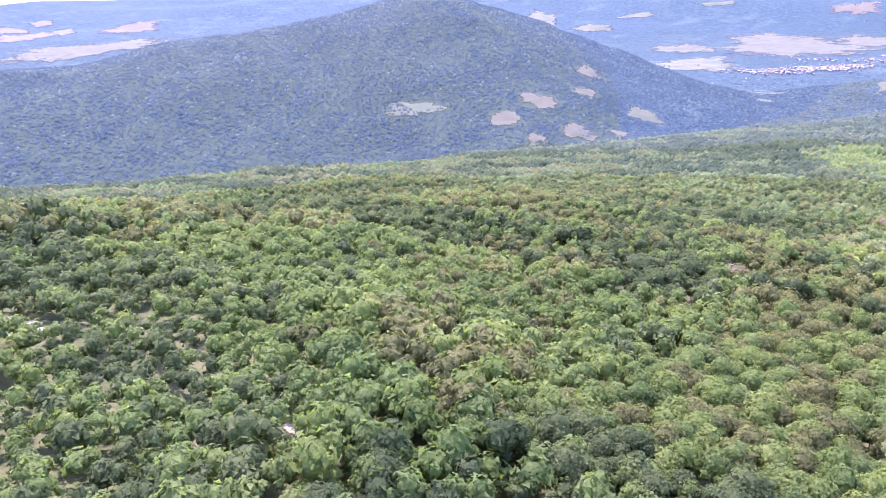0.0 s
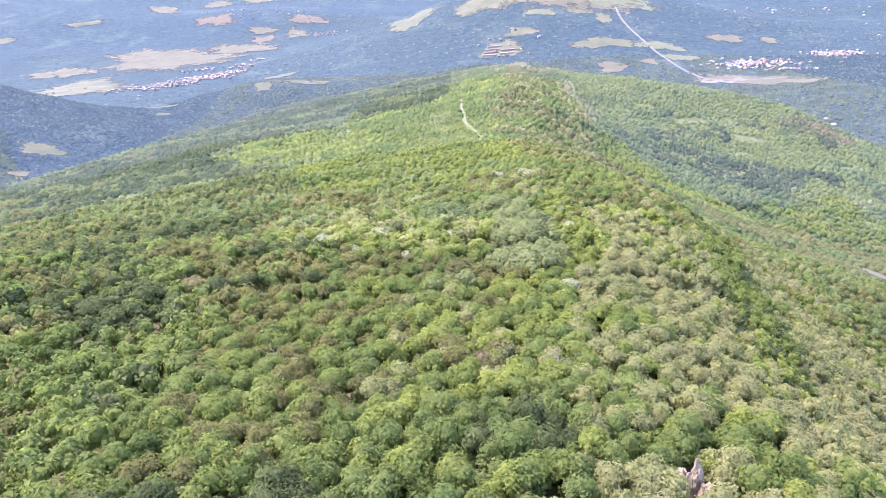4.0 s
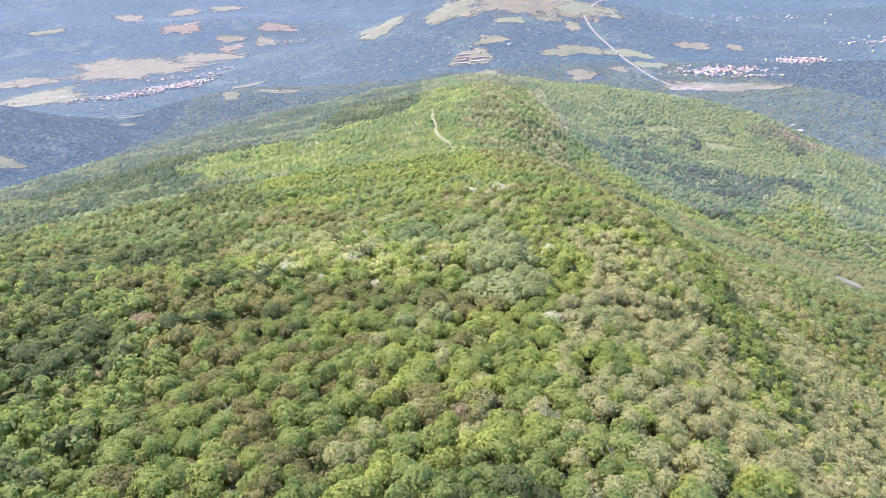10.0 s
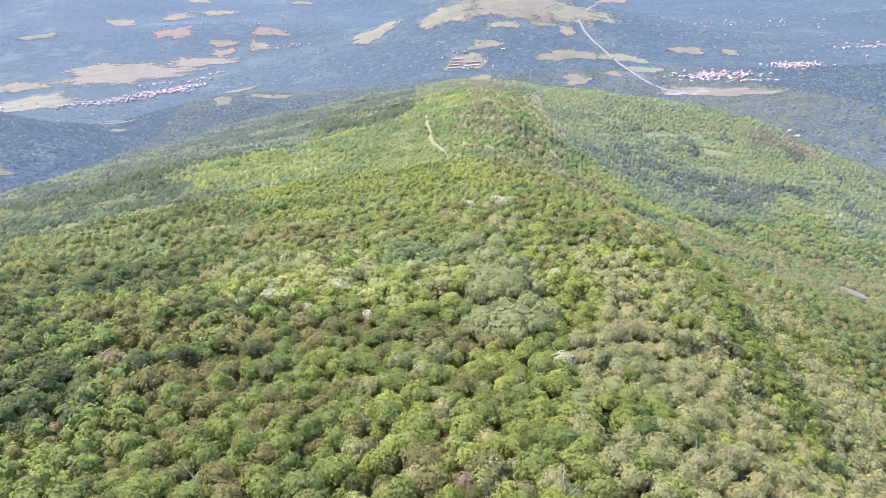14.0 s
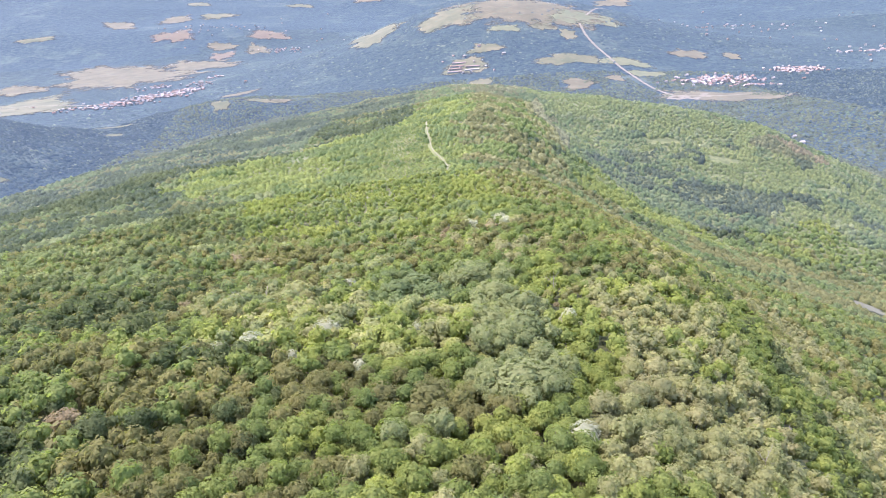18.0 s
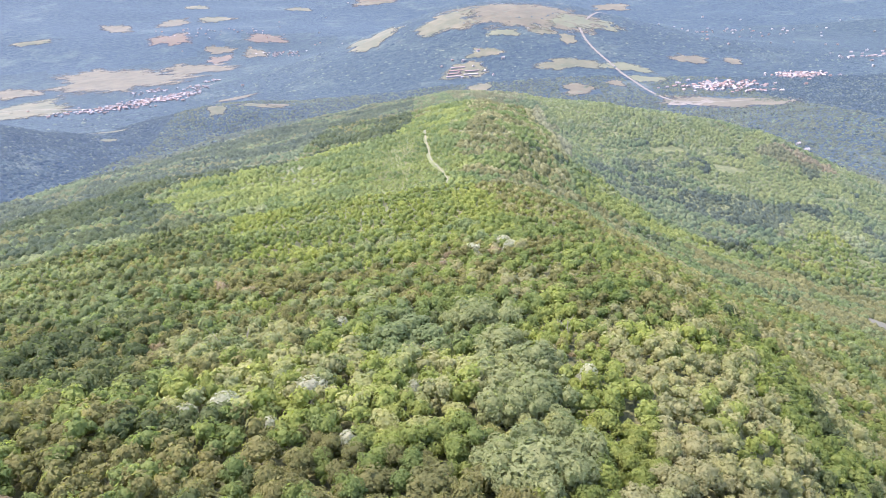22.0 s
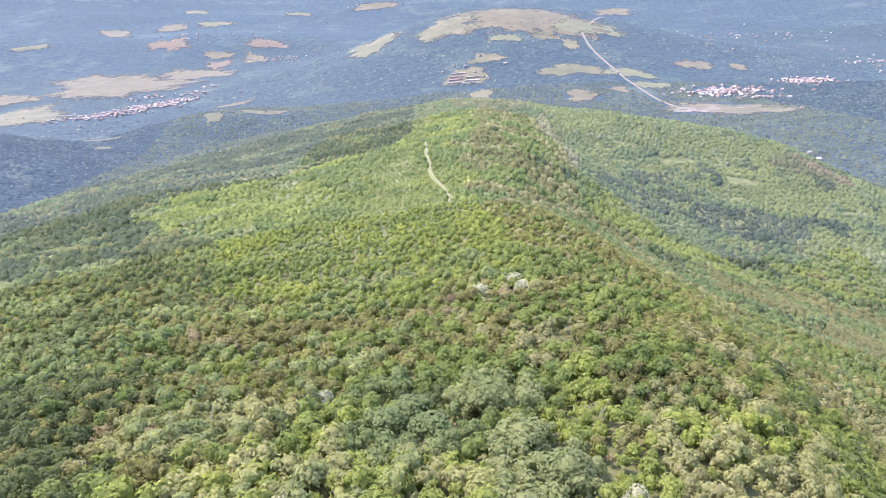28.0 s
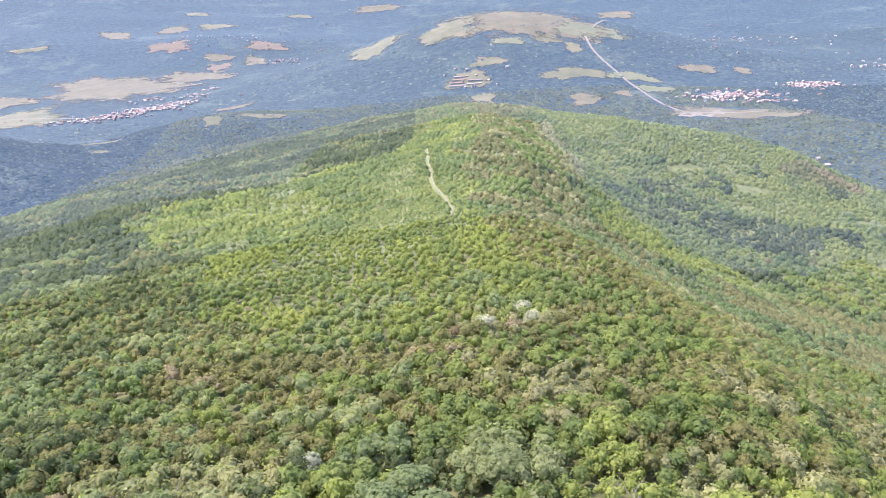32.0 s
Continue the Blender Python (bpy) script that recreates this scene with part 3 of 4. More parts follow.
    put(blot(-50, 208, 20, 13), ("hornbeam", 0.62), ("grey", 0.26), ("dry", 0.12), by=chance)
    put(blot(-24, 178, 32, 13), ("grey", 0.10), ("hornbeam", 0.30), ("shrub", 0.34), ("young", 0.18), ("cream", 0.08), by=chance)
    put(blot(-6, 167, 15, 11), ("hornbeam", 0.10), ("shrub", 0.46), ("young", 0.16), ("cream", 0.28), by=chance)
    put(blot(-8, 199, 12, 10), ("poplar", 1.0))
    put(blot(12, 176, 8, 24), ("grey", 0.85), ("poplar", 0.15))
    put(blot(8, 210, 10, 8), ("grey", 0.7), ("hornbeam", 0.3))
    put(blot(11, 147, 8, 9), ("grey", 1.0))
    put(blot(9, 156, 7, 3), ("cream", 0.6), ("grey", 0.4), by=chance)
    put(blot(25, 204, 5, 18, -3), ("shrub", 1.0))
    put(blot(26, 158, 5, 20, -8), ("shrub", 0.85), ("young", 0.15))
    put(blot(45, 162, 5, 13), ("shrub", 0.8), ("hornbeam", 0.2))
    put(blot(8, 130, 9, 4), ("shrub", 0.8), ("young", 0.2))
    put(blot(47, 105, 4, 9, -20), ("shrub", 0.8), ("hornbeam", 0.2))
    put(blot(-72, 126, 12, 9), ("dark", 1.0))
    put(blot(-100, 118, 20, 8), ("umber", 0.5), ("dark", 0.3), ("oak", 0.2))
    put(blot(275, 668, 46, 32), ("pine", 0.6), ("dark", 0.4))
    put(blot(221, 714, 17, 15), ("pine", 0.6), ("dark", 0.4))
    put(blot(205, 800, 30, 20), ("pine", 0.5), ("linden", 0.5))
    put(blot(57, 702, 9, 6), ("dark", 1.0))
    put(blot(400, 815, 46, 24), ("umber", 0.6), ("dry", 0.4))
    for cx, cy, s in ((-105, 255, 9), (-150, 300, 12), (-155, 344, 10), (-185, 360, 14), (-90, 312, 9), (-170, 419, 13), (-116, 401, 11), (-114, 457, 13), (-207, 588, 13), (-210, 410, 14), (-60, 395, 9), (-19, 323, 9), (-150, 520, 10), (-62, 560, 8)):
        put(blot(cx, cy, s * 1.3, s * 0.8), ("grey", 0.5), ("poplar", 0.5))
    return kinds


def in_near_meadow(x, y):
    got = inside(x, y, -351, 1076, 26, 50, 18) < 1
    got |= inside(x, y, 276, 450, 13, 15, -30) + 0.5 * rough(x, y, 12, 98) < 0.9
    for cx, cy, a, b in ((300, 760, 22, 9), (390, 720, 18, 8), (250, 800, 26, 8), (200, 520, 7, 10)):
        got |= inside(x, y, cx, cy, a, b, 12) + 0.8 * rough(x, y, 25, 99) < 0.8
    return got


def middle_end(x, y):
    """How far from the flight the single crowns of the slopes reach before the distant woods begin."""
    return 850 + 90 * rough(x, y, 100, 84) + 300 * np.exp(-((x - 60) / 230) ** 2)


def scatter(x0, x1, y0, y1, gap, jitter=0.5):
    gx, gy = np.meshgrid(np.arange(x0, x1, gap), np.arange(y0, y1, gap * 0.88))
    gx = gx + (np.arange(gx.shape[0])[:, None] % 2) * gap * 0.5
    gx = gx + rng.uniform(-jitter, jitter, gx.shape) * gap
    gy = gy + rng.uniform(-jitter, jitter, gy.shape) * gap
    return gx.ravel(), gy.ravel()


def in_sight(x, y):
    """The part of the land that can be seen from the line of flight, with a margin."""
    a0 = np.degrees(np.arctan2(-x, y))
    a1 = np.degrees(np.arctan2(-x, y - 115))
    close = (np.hypot(x, y) < 200) & (a0 > -60) & (a0 < 110)
    close |= np.hypot(x, y) < 62
    return close | ((a0 > -38) & (a0 < 85)) | ((a1 > -38) & (a1 < 37))


# clearings and bare spots where no tree stands
BARE = ((-113, 15, 4.5, 3.0), (-63, 31, 2.8, 1.4), (20.2, 59.4, 2.8, 2.8), (9.5, 80, 1.6, 1.2), (210, 589, 9, 7), (268, 430, 14, 6))
# single trees that stand out: kind, place, width and height against the usual
SINGLE = (("silver", 17.2, 127.0, 1.15, 1.0), ("silver", -26.0, 173.5, 1.2, 1.05), ("silver", -40.0, 170.0, 1.4, 1.15), ("silver", -46.8, 168.8, 0.95, 0.9), ("silver", -66.0, 197.0, 0.8, 0.9),
          ("silver", 10.0, 286.9, 1.25, 1.25), ("silver", 23.6, 288.7, 1.2, 1.1), ("silver", 22.3, 300.6, 1.15, 1.0), ("silver", 24.0, 172.0, 0.8, 1.0), ("silver", -26.0, 216.5, 0.95, 1.0), ("silver", -17.0, 156.5, 0.8, 0.8),
          ("silver", -7.0, 172.0, 0.7, 0.7), ("silver", -30.5, 162.0, 0.7, 0.8), ("silver", -53.0, 176.0, 0.8, 0.7), ("silver", -57.5, 171.0, 0.7, 0.7),
          ("grey", -9.5, 129.5, 0.75, 1.1), ("grey", -3.0, 130.5, 0.8, 1.1), ("grey", 10.6, 143.5, 1.75, 1.2), ("grey", 13.5, 163.0, 1.5, 1.2), ("grey", 8.5, 170.0, 1.25, 1.1), ("grey", 15.0, 178.0, 1.4, 1.2), ("grey", 10.5, 190.0, 1.5, 1.25),
          ("grey", 7.0, 206.0, 1.4, 1.2), ("poplar", -4.0, 197.0, 1.7, 1.05), ("poplar", -11.5, 199.0, 1.8, 1.1), ("poplar", -8.0, 204.0, 1.7, 1.1),
          ("umber", -4.5, 141.0, 1.7, 1.15), ("umber", -12.5, 144.0, 1.3, 1.05), ("umber", 1.8, 142.5, 1.2, 1.0), ("umber", -30.0, 153.0, 1.4, 1.1), ("umber", -66.0, 165.0, 1.5, 1.0), ("umber", -78.0, 176.0, 1.6, 1.0),
          ("dry", 6.1, 92.8, 0.9, 0.9), ("dry", 2.0, 285.0, 1.3, 1.1), ("dry", 17.5, 285.5, 1.3, 1.1), ("dry", -64.5, 143.5, 1.8, 1.35), ("dry", -35.0, 84.0, 0.8, 0.9), ("dry", -62.0, 118.0, 0.9, 0.9), ("dry", -27.0, 76.0, 0.7, 0.8),
          ("cream", -16.2, 173.5, 1.3, 1.1), ("cream", 3.0, 177.0, 1.3, 1.1), ("cream", -6.0, 165.5, 0.9, 0.9), ("cream", 0.2, 161.5, 0.9, 0.9), ("cream", -6.2, 158.0, 0.95, 0.9), ("cream", -13.5, 161.0, 0.8, 0.8), ("cream", -1.0, 168.5, 0.8, 0.8),
          ("dark", -28.3, 215.8, 1.1, 1.1), ("dark", -50.0, 139.0, 1.1, 1.1), ("dark", -57.0, 138.0, 1.3, 1.15), ("dark", -71.0, 136.0, 1.5, 1.2), ("dark", -79.0, 128.0, 1.5, 1.2))


def cleared(x, y):
    gone = np.zeros(len(x), bool)
    for cx, cy, a, b in BARE:
        gone |= inside(x, y, cx, cy, a, b) < 1
    for _, cx, cy, s, _ in SINGLE:
        gone |= np.hypot(x - cx, y - cy) < 2.5 * s
    track = np.interp(y, TRACK_Y, TRACK_X)
    gone |= (np.abs(x - track + 0.2) < 1.7) & (y > TRACK_Y[0] - 2) & (y < TRACK_Y[-1])
    return gone


TRACK_Y = (474, 498, 512, 530, 552, 575, 600, 640, 700)
TRACK_X = (6.5, 8.5, 6.5, 4.5, -1.0, -3.0, -3.5, -5.5, -6.0)

SIZE_OF = {"oak": 1.0, "linden": 1.0, "maple": 0.98, "hornbeam": 1.0, "russet": 1.0, "umber": 1.0, "young": 1.02, "spur": 1.0, "shrub": 1.08, "grey": 1.08, "silver": 1.0, "cream": 1.08, "dry": 0.9, "dark": 1.05, "poplar": 1.05, "pine": 1.0, "upland": 1.0}
TREE_FIT = 0.74     # usual trees shrunk against the full-grown models to fit the camera's view
SCALE = np.array([SIZE_OF[k] for k in NAMES]) * TREE_FIT

# near woods: single trees
x, y = scatter(-190, 130, -45, 240, 2.85)
d = flight_gap(x, y)
keep = in_sight(x, y) & ~cleared(x, y)
x, y, d = x[keep], y[keep], d[keep]
kinds = tree_kinds(x, y)
order = np.argsort(d + np.where(y < 45, 400, 0) * (np.abs(x) < 45))
left_over = {k: 300 for k in KINDS}
total = 1450
chosen = np.zeros(len(x), bool)
for i in order:
    k = NAMES[kinds[i]]
    if total and left_over.get(k, 0):
        left_over[k] -= 1
        total -= 1
        chosen[i] = True
hero = [(NAMES[k], a, b, 1.0, 1.0) for k, a, b in zip(kinds[chosen], x[chosen], y[chosen])] + list(SINGLE)
count_of = {}
for kind_name, a, b, s, tall in hero:
    models = MODEL[kind_name]
    n = count_of.get(kind_name, 0)
    count_of[kind_name] = n + 1
    size = SIZE_OF[kind_name] * (TREE_FIT * rng.uniform(0.74, 1.3) if s == 1.0 else 0.95)
    z = float(on_sheet(a, b))
    m = Matrix.LocRotScale((a, b, z - 0.15), Euler((rng.uniform(-0.05, 0.05), rng.uniform(-0.05, 0.05), rng.uniform(0, 6.28))), None)
    ob = models[n % len(models)]
    if n >= len(models):
        ob = copy_thing(ob, m)
    ob.matrix_basis = m @ Matrix.Diagonal((size * s, size * s, size * (tall if s == 1.0 else 0.86 * tall) * rng.uniform(0.92, 1.1), 1))
for models in MODEL.values():
    for ob in models:
        if ob.matrix_basis.translation.length < 0.01:
            for o in (*ob.children, ob):
                bpy.data.objects.remove(o)
near_x, near_y, near_k = x[~chosen], y[~chosen], kinds[~chosen]


# the woods beyond, joined: ever simpler crowns with distance
def low_crown(wide, high, foot, level, sprays, size, calm=0.0):
    ball_v, f = BALLS[level or 0]
    half = np.array([wide * 0.5, wide * 0.5, (high - foot) * 0.5])
    mid = np.array([0, 0, (high + foot) * 0.5])
    v = ball_v * (1 + rng.normal(0, 0.19, (len(ball_v), 1))) * half + mid
    n = unit(unit(ball_v / half) * (1 - calm) + np.array([0, 0, calm]))
    if level is None:
        v, f, n = v[:0], f[:0], n[:0]
    if sprays:
        p = rng.normal(0, 1, (sprays, 3))
        p[:, 2] = np.abs(p[:, 2])
        p = unit(p)
        tv, tf = tufts(p * half * 0.98 + mid, p + np.array([0, 0, 0.3]), size)
        f = np.concatenate([f, tf + len(v)])
        v = np.concatenate([v, tv])
        n = np.concatenate([n, soft_normals(p * (1 - calm) + np.array([0, 0, calm]), 3, calm)])
    return v, f, n


HAZE_GREEN = (0.080, 0.086, 0.048)     # muted green mixed into far leaf colours in place of haze


def woods(name, x, y, kinds, shapes, mat, label, grow=1.0, bury=0.0, vary=1.0, deep=0.0, dull=0.0):
    """One mesh of many trees: a random shape, turn, size and leaf colour for each."""
    allv, allf, allc, alln = [], [], [], []
    base = 0
    which = rng.integers(0, len(shapes), len(x))
    z = on_sheet(x, y) - bury - 1.6 * step(260, 480, flight_gap(x, y))
    lo = np.array([LEAF[k][0] for k in NAMES])
    hi = np.array([LEAF[k][1] for k in NAMES])
    # deep darkens leaf colours for the self-shade that simple far crowns lack
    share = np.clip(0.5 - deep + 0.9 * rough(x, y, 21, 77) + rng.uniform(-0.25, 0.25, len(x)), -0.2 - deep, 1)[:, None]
    tint = (lo[kinds] + (hi - lo)[kinds] * share) * (1 - dull) + np.array(HAZE_GREEN) * dull
    for s, (v, f, nv) in enumerate(shapes):
        sel = np.nonzero(which == s)[0]
        g = rng.uniform(0, 2 * np.pi, len(sel))
        low = 1 - 0.35 * np.maximum(open_grass(x[sel], y[sel]), 0.45 * scrub_zone(x[sel], y[sel]))
        k = (SCALE[kinds[sel]] * grow * low * rng.uniform(1 - 0.32 * vary, 1 + 0.34 * vary, len(sel)) * (1 + 0.5 * vary * rough(x[sel], y[sel], 28, 71)))[:, None]
        px = (v[:, 0] * np.cos(g)[:, None] - v[:, 1] * np.sin(g)[:, None]) * k + x[sel][:, None]
        py = (v[:, 0] * np.sin(g)[:, None] + v[:, 1] * np.cos(g)[:, None]) * k + y[sel][:, None]
        pz = v[:, 2] * k * rng.uniform(0.9, 1.12, (len(sel), 1)) + z[sel][:, None]
        allv.append(np.stack([px, py, pz], -1).reshape(-1, 3))
        co, si, up = np.cos(g)[:, None], np.sin(g)[:, None], np.ones((len(sel), 1))
        alln.append(np.stack([nv[:, 0] * co - nv[:, 1] * si, nv[:, 0] * si + nv[:, 1] * co, nv[:, 2] * up], -1).reshape(-1, 3))
        allf.append((f[None] + (np.arange(len(sel)) * len(v))[:, None, None]).reshape(-1, 3) + base)
        allc.append(np.repeat(tint[sel], len(v), 0))
        base += len(v) * len(sel)
    me = mesh_from(name, np.concatenate(allv), np.concatenate(allf), [mat], smooth=True, normals=np.concatenate(alln))
    at = me.attributes.new("leaf", "FLOAT_COLOR", "POINT")
    c = np.concatenate(allc)
    at.data.foreach_set("color", np.concatenate([c, np.ones((len(c), 1))], 1).astype(np.float32).ravel())
    ob = new(name, me)
    return tagged(ob, label, "woods", kind="stuff")


NEAREST = [crown_shape(5.4, 6.5, 0.5, 7, 0, 110, 0.66) for _ in range(8)]
MIDDLE = [crown_shape(5.5, 6.4, 0.5, 5, 0, 62, 0.78, calm=0.1) for _ in range(8)]
FARTHER = [crown_shape(5.5, 6.2, 0.2, 3, 0, 26, 0.85, calm=0.3) for _ in range(8)]
BEYOND = [low_crown(5.9, 6.4, -1.0, 0, 3, 1.1, 0.25) for _ in range(10)]
TUSSOCK = [low_crown(2.4, 1.5, -0.5, 0, 3, 0.6, 0.30) for _ in range(5)]
CLUMP = [low_crown(7.8, 6.2, -2.4, 0, 0, 1.0, 0.5) for _ in range(10)]
GROVE = [low_crown(12.5, 7.6, -3.5, 0, 0, 1.0, 0.6) for _ in range(10)]

x, y = scatter(-340, 330, 5, 470, 3.4)
d = flight_gap(x, y)
keep = in_sight(x, y) & ~cleared(x, y) & ~((x > -190) & (x < 130) & (y < 240))
keep &= rng.random(len(x)) > 0.48 * open_grass(x, y)
x, y, d = x[keep], y[keep], d[keep]
keep = seen(x, y, 9)
x, y, d = x[keep], y[keep], d[keep]
kinds = tree_kinds(x, y)
nd = flight_gap(near_x, near_y)
n, m = nd < 125, d < 175
woods("ridge_woods", near_x[n], near_y[n], near_k[n], NEAREST, WOOD_MAT, "closed green and olive broadleaf woods on the ridge")
woods("shoulder_woods", np.concatenate([near_x[~n], x[m]]), np.concatenate([near_y[~n], y[m]]), np.concatenate([near_k[~n], kinds[m]]), MIDDLE, WOOD_MAT, "broadleaf woods on the shoulders of the ridge")
m = (d >= 175) & (d < 345)
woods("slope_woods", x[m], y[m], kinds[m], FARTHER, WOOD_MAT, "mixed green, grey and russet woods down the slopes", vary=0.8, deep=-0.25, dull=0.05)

x, y = scatter(-640, 620, 60, 1250, 3.8)
d = flight_gap(x, y)
keep = in_sight(x, y) & ~cleared(x, y) & ~((d < 345) & (x > -340) & (x < 330) & (y < 470)) & (d < middle_end(x, y))
keep &= (rng.random(len(x)) > 0.48 * open_grass(x, y)) & ~in_near_meadow(x, y)
x, y = x[keep], y[keep]
keep = seen(x, y, 9)
x, y = x[keep], y[keep]
kinds = tree_kinds(x, y, 0.16)
m = (np.hypot(x, y) + 120 * rough(x, y, 120, 83) < 690) | ((np.abs(x) < 120) & (y < 900))
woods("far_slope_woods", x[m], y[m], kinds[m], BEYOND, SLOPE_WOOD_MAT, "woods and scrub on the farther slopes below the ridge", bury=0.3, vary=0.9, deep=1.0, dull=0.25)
woods("lower_slope_woods", x[~m], y[~m], kinds[~m], BEYOND, LOW_WOOD_MAT, "mixed woods on the lower slopes, blue haze put into their colour", bury=0.6, vary=0.9, deep=1.2, dull=0.40)

# low growth on the grassy top, between the single bushes
x, y = scatter(-80, 45, 400, 760, 2.1)
keep = (open_grass(x, y) > 0.12) & ~cleared(x, y)
x, y = x[keep], y[keep]
u = np.clip(0.5 + 0.8 * rough(x, y, 20, 73) + rng.uniform(-0.25, 0.25, len(x)), 0, 0.999)
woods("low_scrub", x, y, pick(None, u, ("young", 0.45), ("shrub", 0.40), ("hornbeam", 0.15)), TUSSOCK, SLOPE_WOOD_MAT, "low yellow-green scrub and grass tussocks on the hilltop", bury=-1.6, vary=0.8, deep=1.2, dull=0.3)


def far_woods(name, x0, x1, y0, y1, gap, label, shares, shapes, mat, near=640, end=1e6, open_at=9.0, bury=1.0, see=True):
    x, y = scatter(x0, x1, y0, y1, gap)
    d = np.hypot(x, y)
    keep = in_sight(x, y) & (d > near) & (d < end) & ~((x > -640) & (x < 620) & (y > 60) & (y < 1250) & (flight_gap(x, y) < middle_end(x, y))) & ~in_field(x, y)
    keep &= rough(x, y, 170, 87) + 0.4 * rough(x, y, 45, 89) < open_at
    x, y = x[keep], y[keep]
    if see:
        keep = seen(x, y, 14)
        x, y = x[keep], y[keep]
    woods(name, x, y, pick(None, rng.random(len(x)), *shares), shapes, mat, label, bury=bury, vary=0.6)



# ---- fields, roads and villages in the valleys ----
def drape(name, verts_xy, faces, mat, lift, label, category, rim=None):
    v = np.asarray(verts_xy, float)
    z = on_sheet(v[:, 0], v[:, 1]) + lift
    me = bpy.data.meshes.new(name)
    me.from_pydata(np.column_stack([v, z]).tolist(), [], faces)
    me.materials.append(mat)
    if rim:
        me.attributes.new("rim", "FLOAT", "POINT").data.foreach_set("value", rim)
    return tagged(new(name, me), label, category, kind="structure")


FIELDS = []
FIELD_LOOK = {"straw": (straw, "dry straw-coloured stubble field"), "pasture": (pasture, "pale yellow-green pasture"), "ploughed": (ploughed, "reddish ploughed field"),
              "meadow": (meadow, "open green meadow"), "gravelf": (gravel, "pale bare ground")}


def field(look_name, cx, cy, a, b, turn):
    """A field on the land, with an uneven rounded outline: half width a across the heading turn and half depth b along it."""
    mat, label = FIELD_LOOK[look_name]
    FIELDS.append((cx, cy, a, b, turn))
    r = random.Random(int(cx * 7 + cy * 3))
    n, k = 72, 6
    p1, p2, p3 = (r.uniform(0, 6.28) for _ in range(3))
    c, s = math.cos(radians(turn)), math.sin(radians(turn))
    pts, faces = [(cx, cy)], []
    for i in range(1, k + 1):
        for j in range(n):
            g = 2 * math.pi * j / n
            edge = 1 + 0.16 * math.sin(2 * g + p1) + 0.12 * math.sin(3 * g + p2) + 0.09 * math.sin(5 * g + p3) + 0.07 * math.sin(9 * g + p1) + 0.06 * math.sin(13 * g + p2)
            box_like = 1 / max(abs(math.cos(g)), abs(math.sin(g))) ** 0.45
            u, w = math.cos(g) * a * edge * box_like * i / k * 1.06, math.sin(g) * b * edge * box_like * i / k * 1.06
            pts.append((cx + u * c - w * s, cy + u * s + w * c))
    for j in range(n):
        e = (j + 1) % n
        faces.append((0, 1 + j, 1 + e))
        for i in range(k - 1):
            o = 1 + i * n
            faces.append((o + j, o + n + j, o + n + e, o + e))
    far_off = math.hypot(cx, cy)
    drape("field", pts, faces, mat, 0.7 + max(0, far_off - 1200) / 2500, label + (" in the hazy valley" if far_off > 1500 else " among woods"), "field", [0.0] + [i / k for i in range(1, k + 1) for _ in range(n)])


def in_field(x, y):
    got = np.zeros(np.shape(x), bool)
    for cx, cy, a, b, turn in FIELDS:
        got |= inside(x, y, cx, cy, a * 1.02 + 3, b * 1.02 + 3, turn) + 0.55 * rough(x, y, 60, 95) < 0.88
    for cx, cy, a, b, turn in TOWNS:
        got |= (inside(x, y, cx, cy, a, b, turn) < 1.0) & (rough(x, y, 40, 91) > -0.05)
    return got & (rough(x, y, 55, 97) < 0.30)


def way(name, knots, wide, mat, lift, label, category):
    """A road or track along knots (x, y), following the land."""
    pts = [Vector((*p, 0)) for p in knots]
    line = []
    for i in range(len(pts) - 1):
        n = max(2, int((pts[i + 1] - pts[i]).length / 6))
        line += [pts[i].lerp(pts[i + 1], t / n) for t in range(n)]
    line.append(pts[-1])
    for _ in range(6):
        line = [line[0]] + [(line[i - 1] + line[i] * 2 + line[i + 1]) / 4 for i in range(1, len(line) - 1)] + [line[-1]]
    v, f = [], []
    for i, p in enumerate(line):
        d = (line[min(i + 1, len(line) - 1)] - line[max(i - 1, 0)]).normalized()
        side = Vector((-d.y, d.x, 0)) * wide / 2 * (1 + 0.25 * math.sin(i * 1.7) * math.sin(i * 0.37))
        v += [(p + side)[:2], (p - side)[:2]]
        if category == "road" and i % 3 == 0:
            FIELDS.append((p.x, p.y, 13, 13, 0))
        if i:
            f.append((2 * i - 2, 2 * i - 1, 2 * i + 1, 2 * i))
    return drape(name, v, f, mat, lift, label, category)


# villages: centre, half lengths, turn
TOWNS = ((-770, 1960, 175, 62, 28), (-680, 2190, 60, 70, 0), (650, 1640, 130, 50, 8), (885, 1730, 75, 42, 5))
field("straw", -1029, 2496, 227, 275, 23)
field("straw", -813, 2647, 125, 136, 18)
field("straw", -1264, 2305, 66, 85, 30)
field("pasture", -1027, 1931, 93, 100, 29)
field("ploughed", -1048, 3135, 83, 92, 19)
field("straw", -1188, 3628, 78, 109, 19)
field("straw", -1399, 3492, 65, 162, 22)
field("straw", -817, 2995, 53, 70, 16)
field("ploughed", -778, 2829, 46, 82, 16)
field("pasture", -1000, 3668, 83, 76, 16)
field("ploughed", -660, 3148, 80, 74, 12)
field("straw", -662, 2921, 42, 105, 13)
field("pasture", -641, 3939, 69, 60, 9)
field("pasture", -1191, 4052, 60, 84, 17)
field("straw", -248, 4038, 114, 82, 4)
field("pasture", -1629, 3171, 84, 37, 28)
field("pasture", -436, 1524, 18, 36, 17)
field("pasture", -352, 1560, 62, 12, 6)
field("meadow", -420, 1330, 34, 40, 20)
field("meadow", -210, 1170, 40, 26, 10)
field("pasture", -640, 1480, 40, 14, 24)
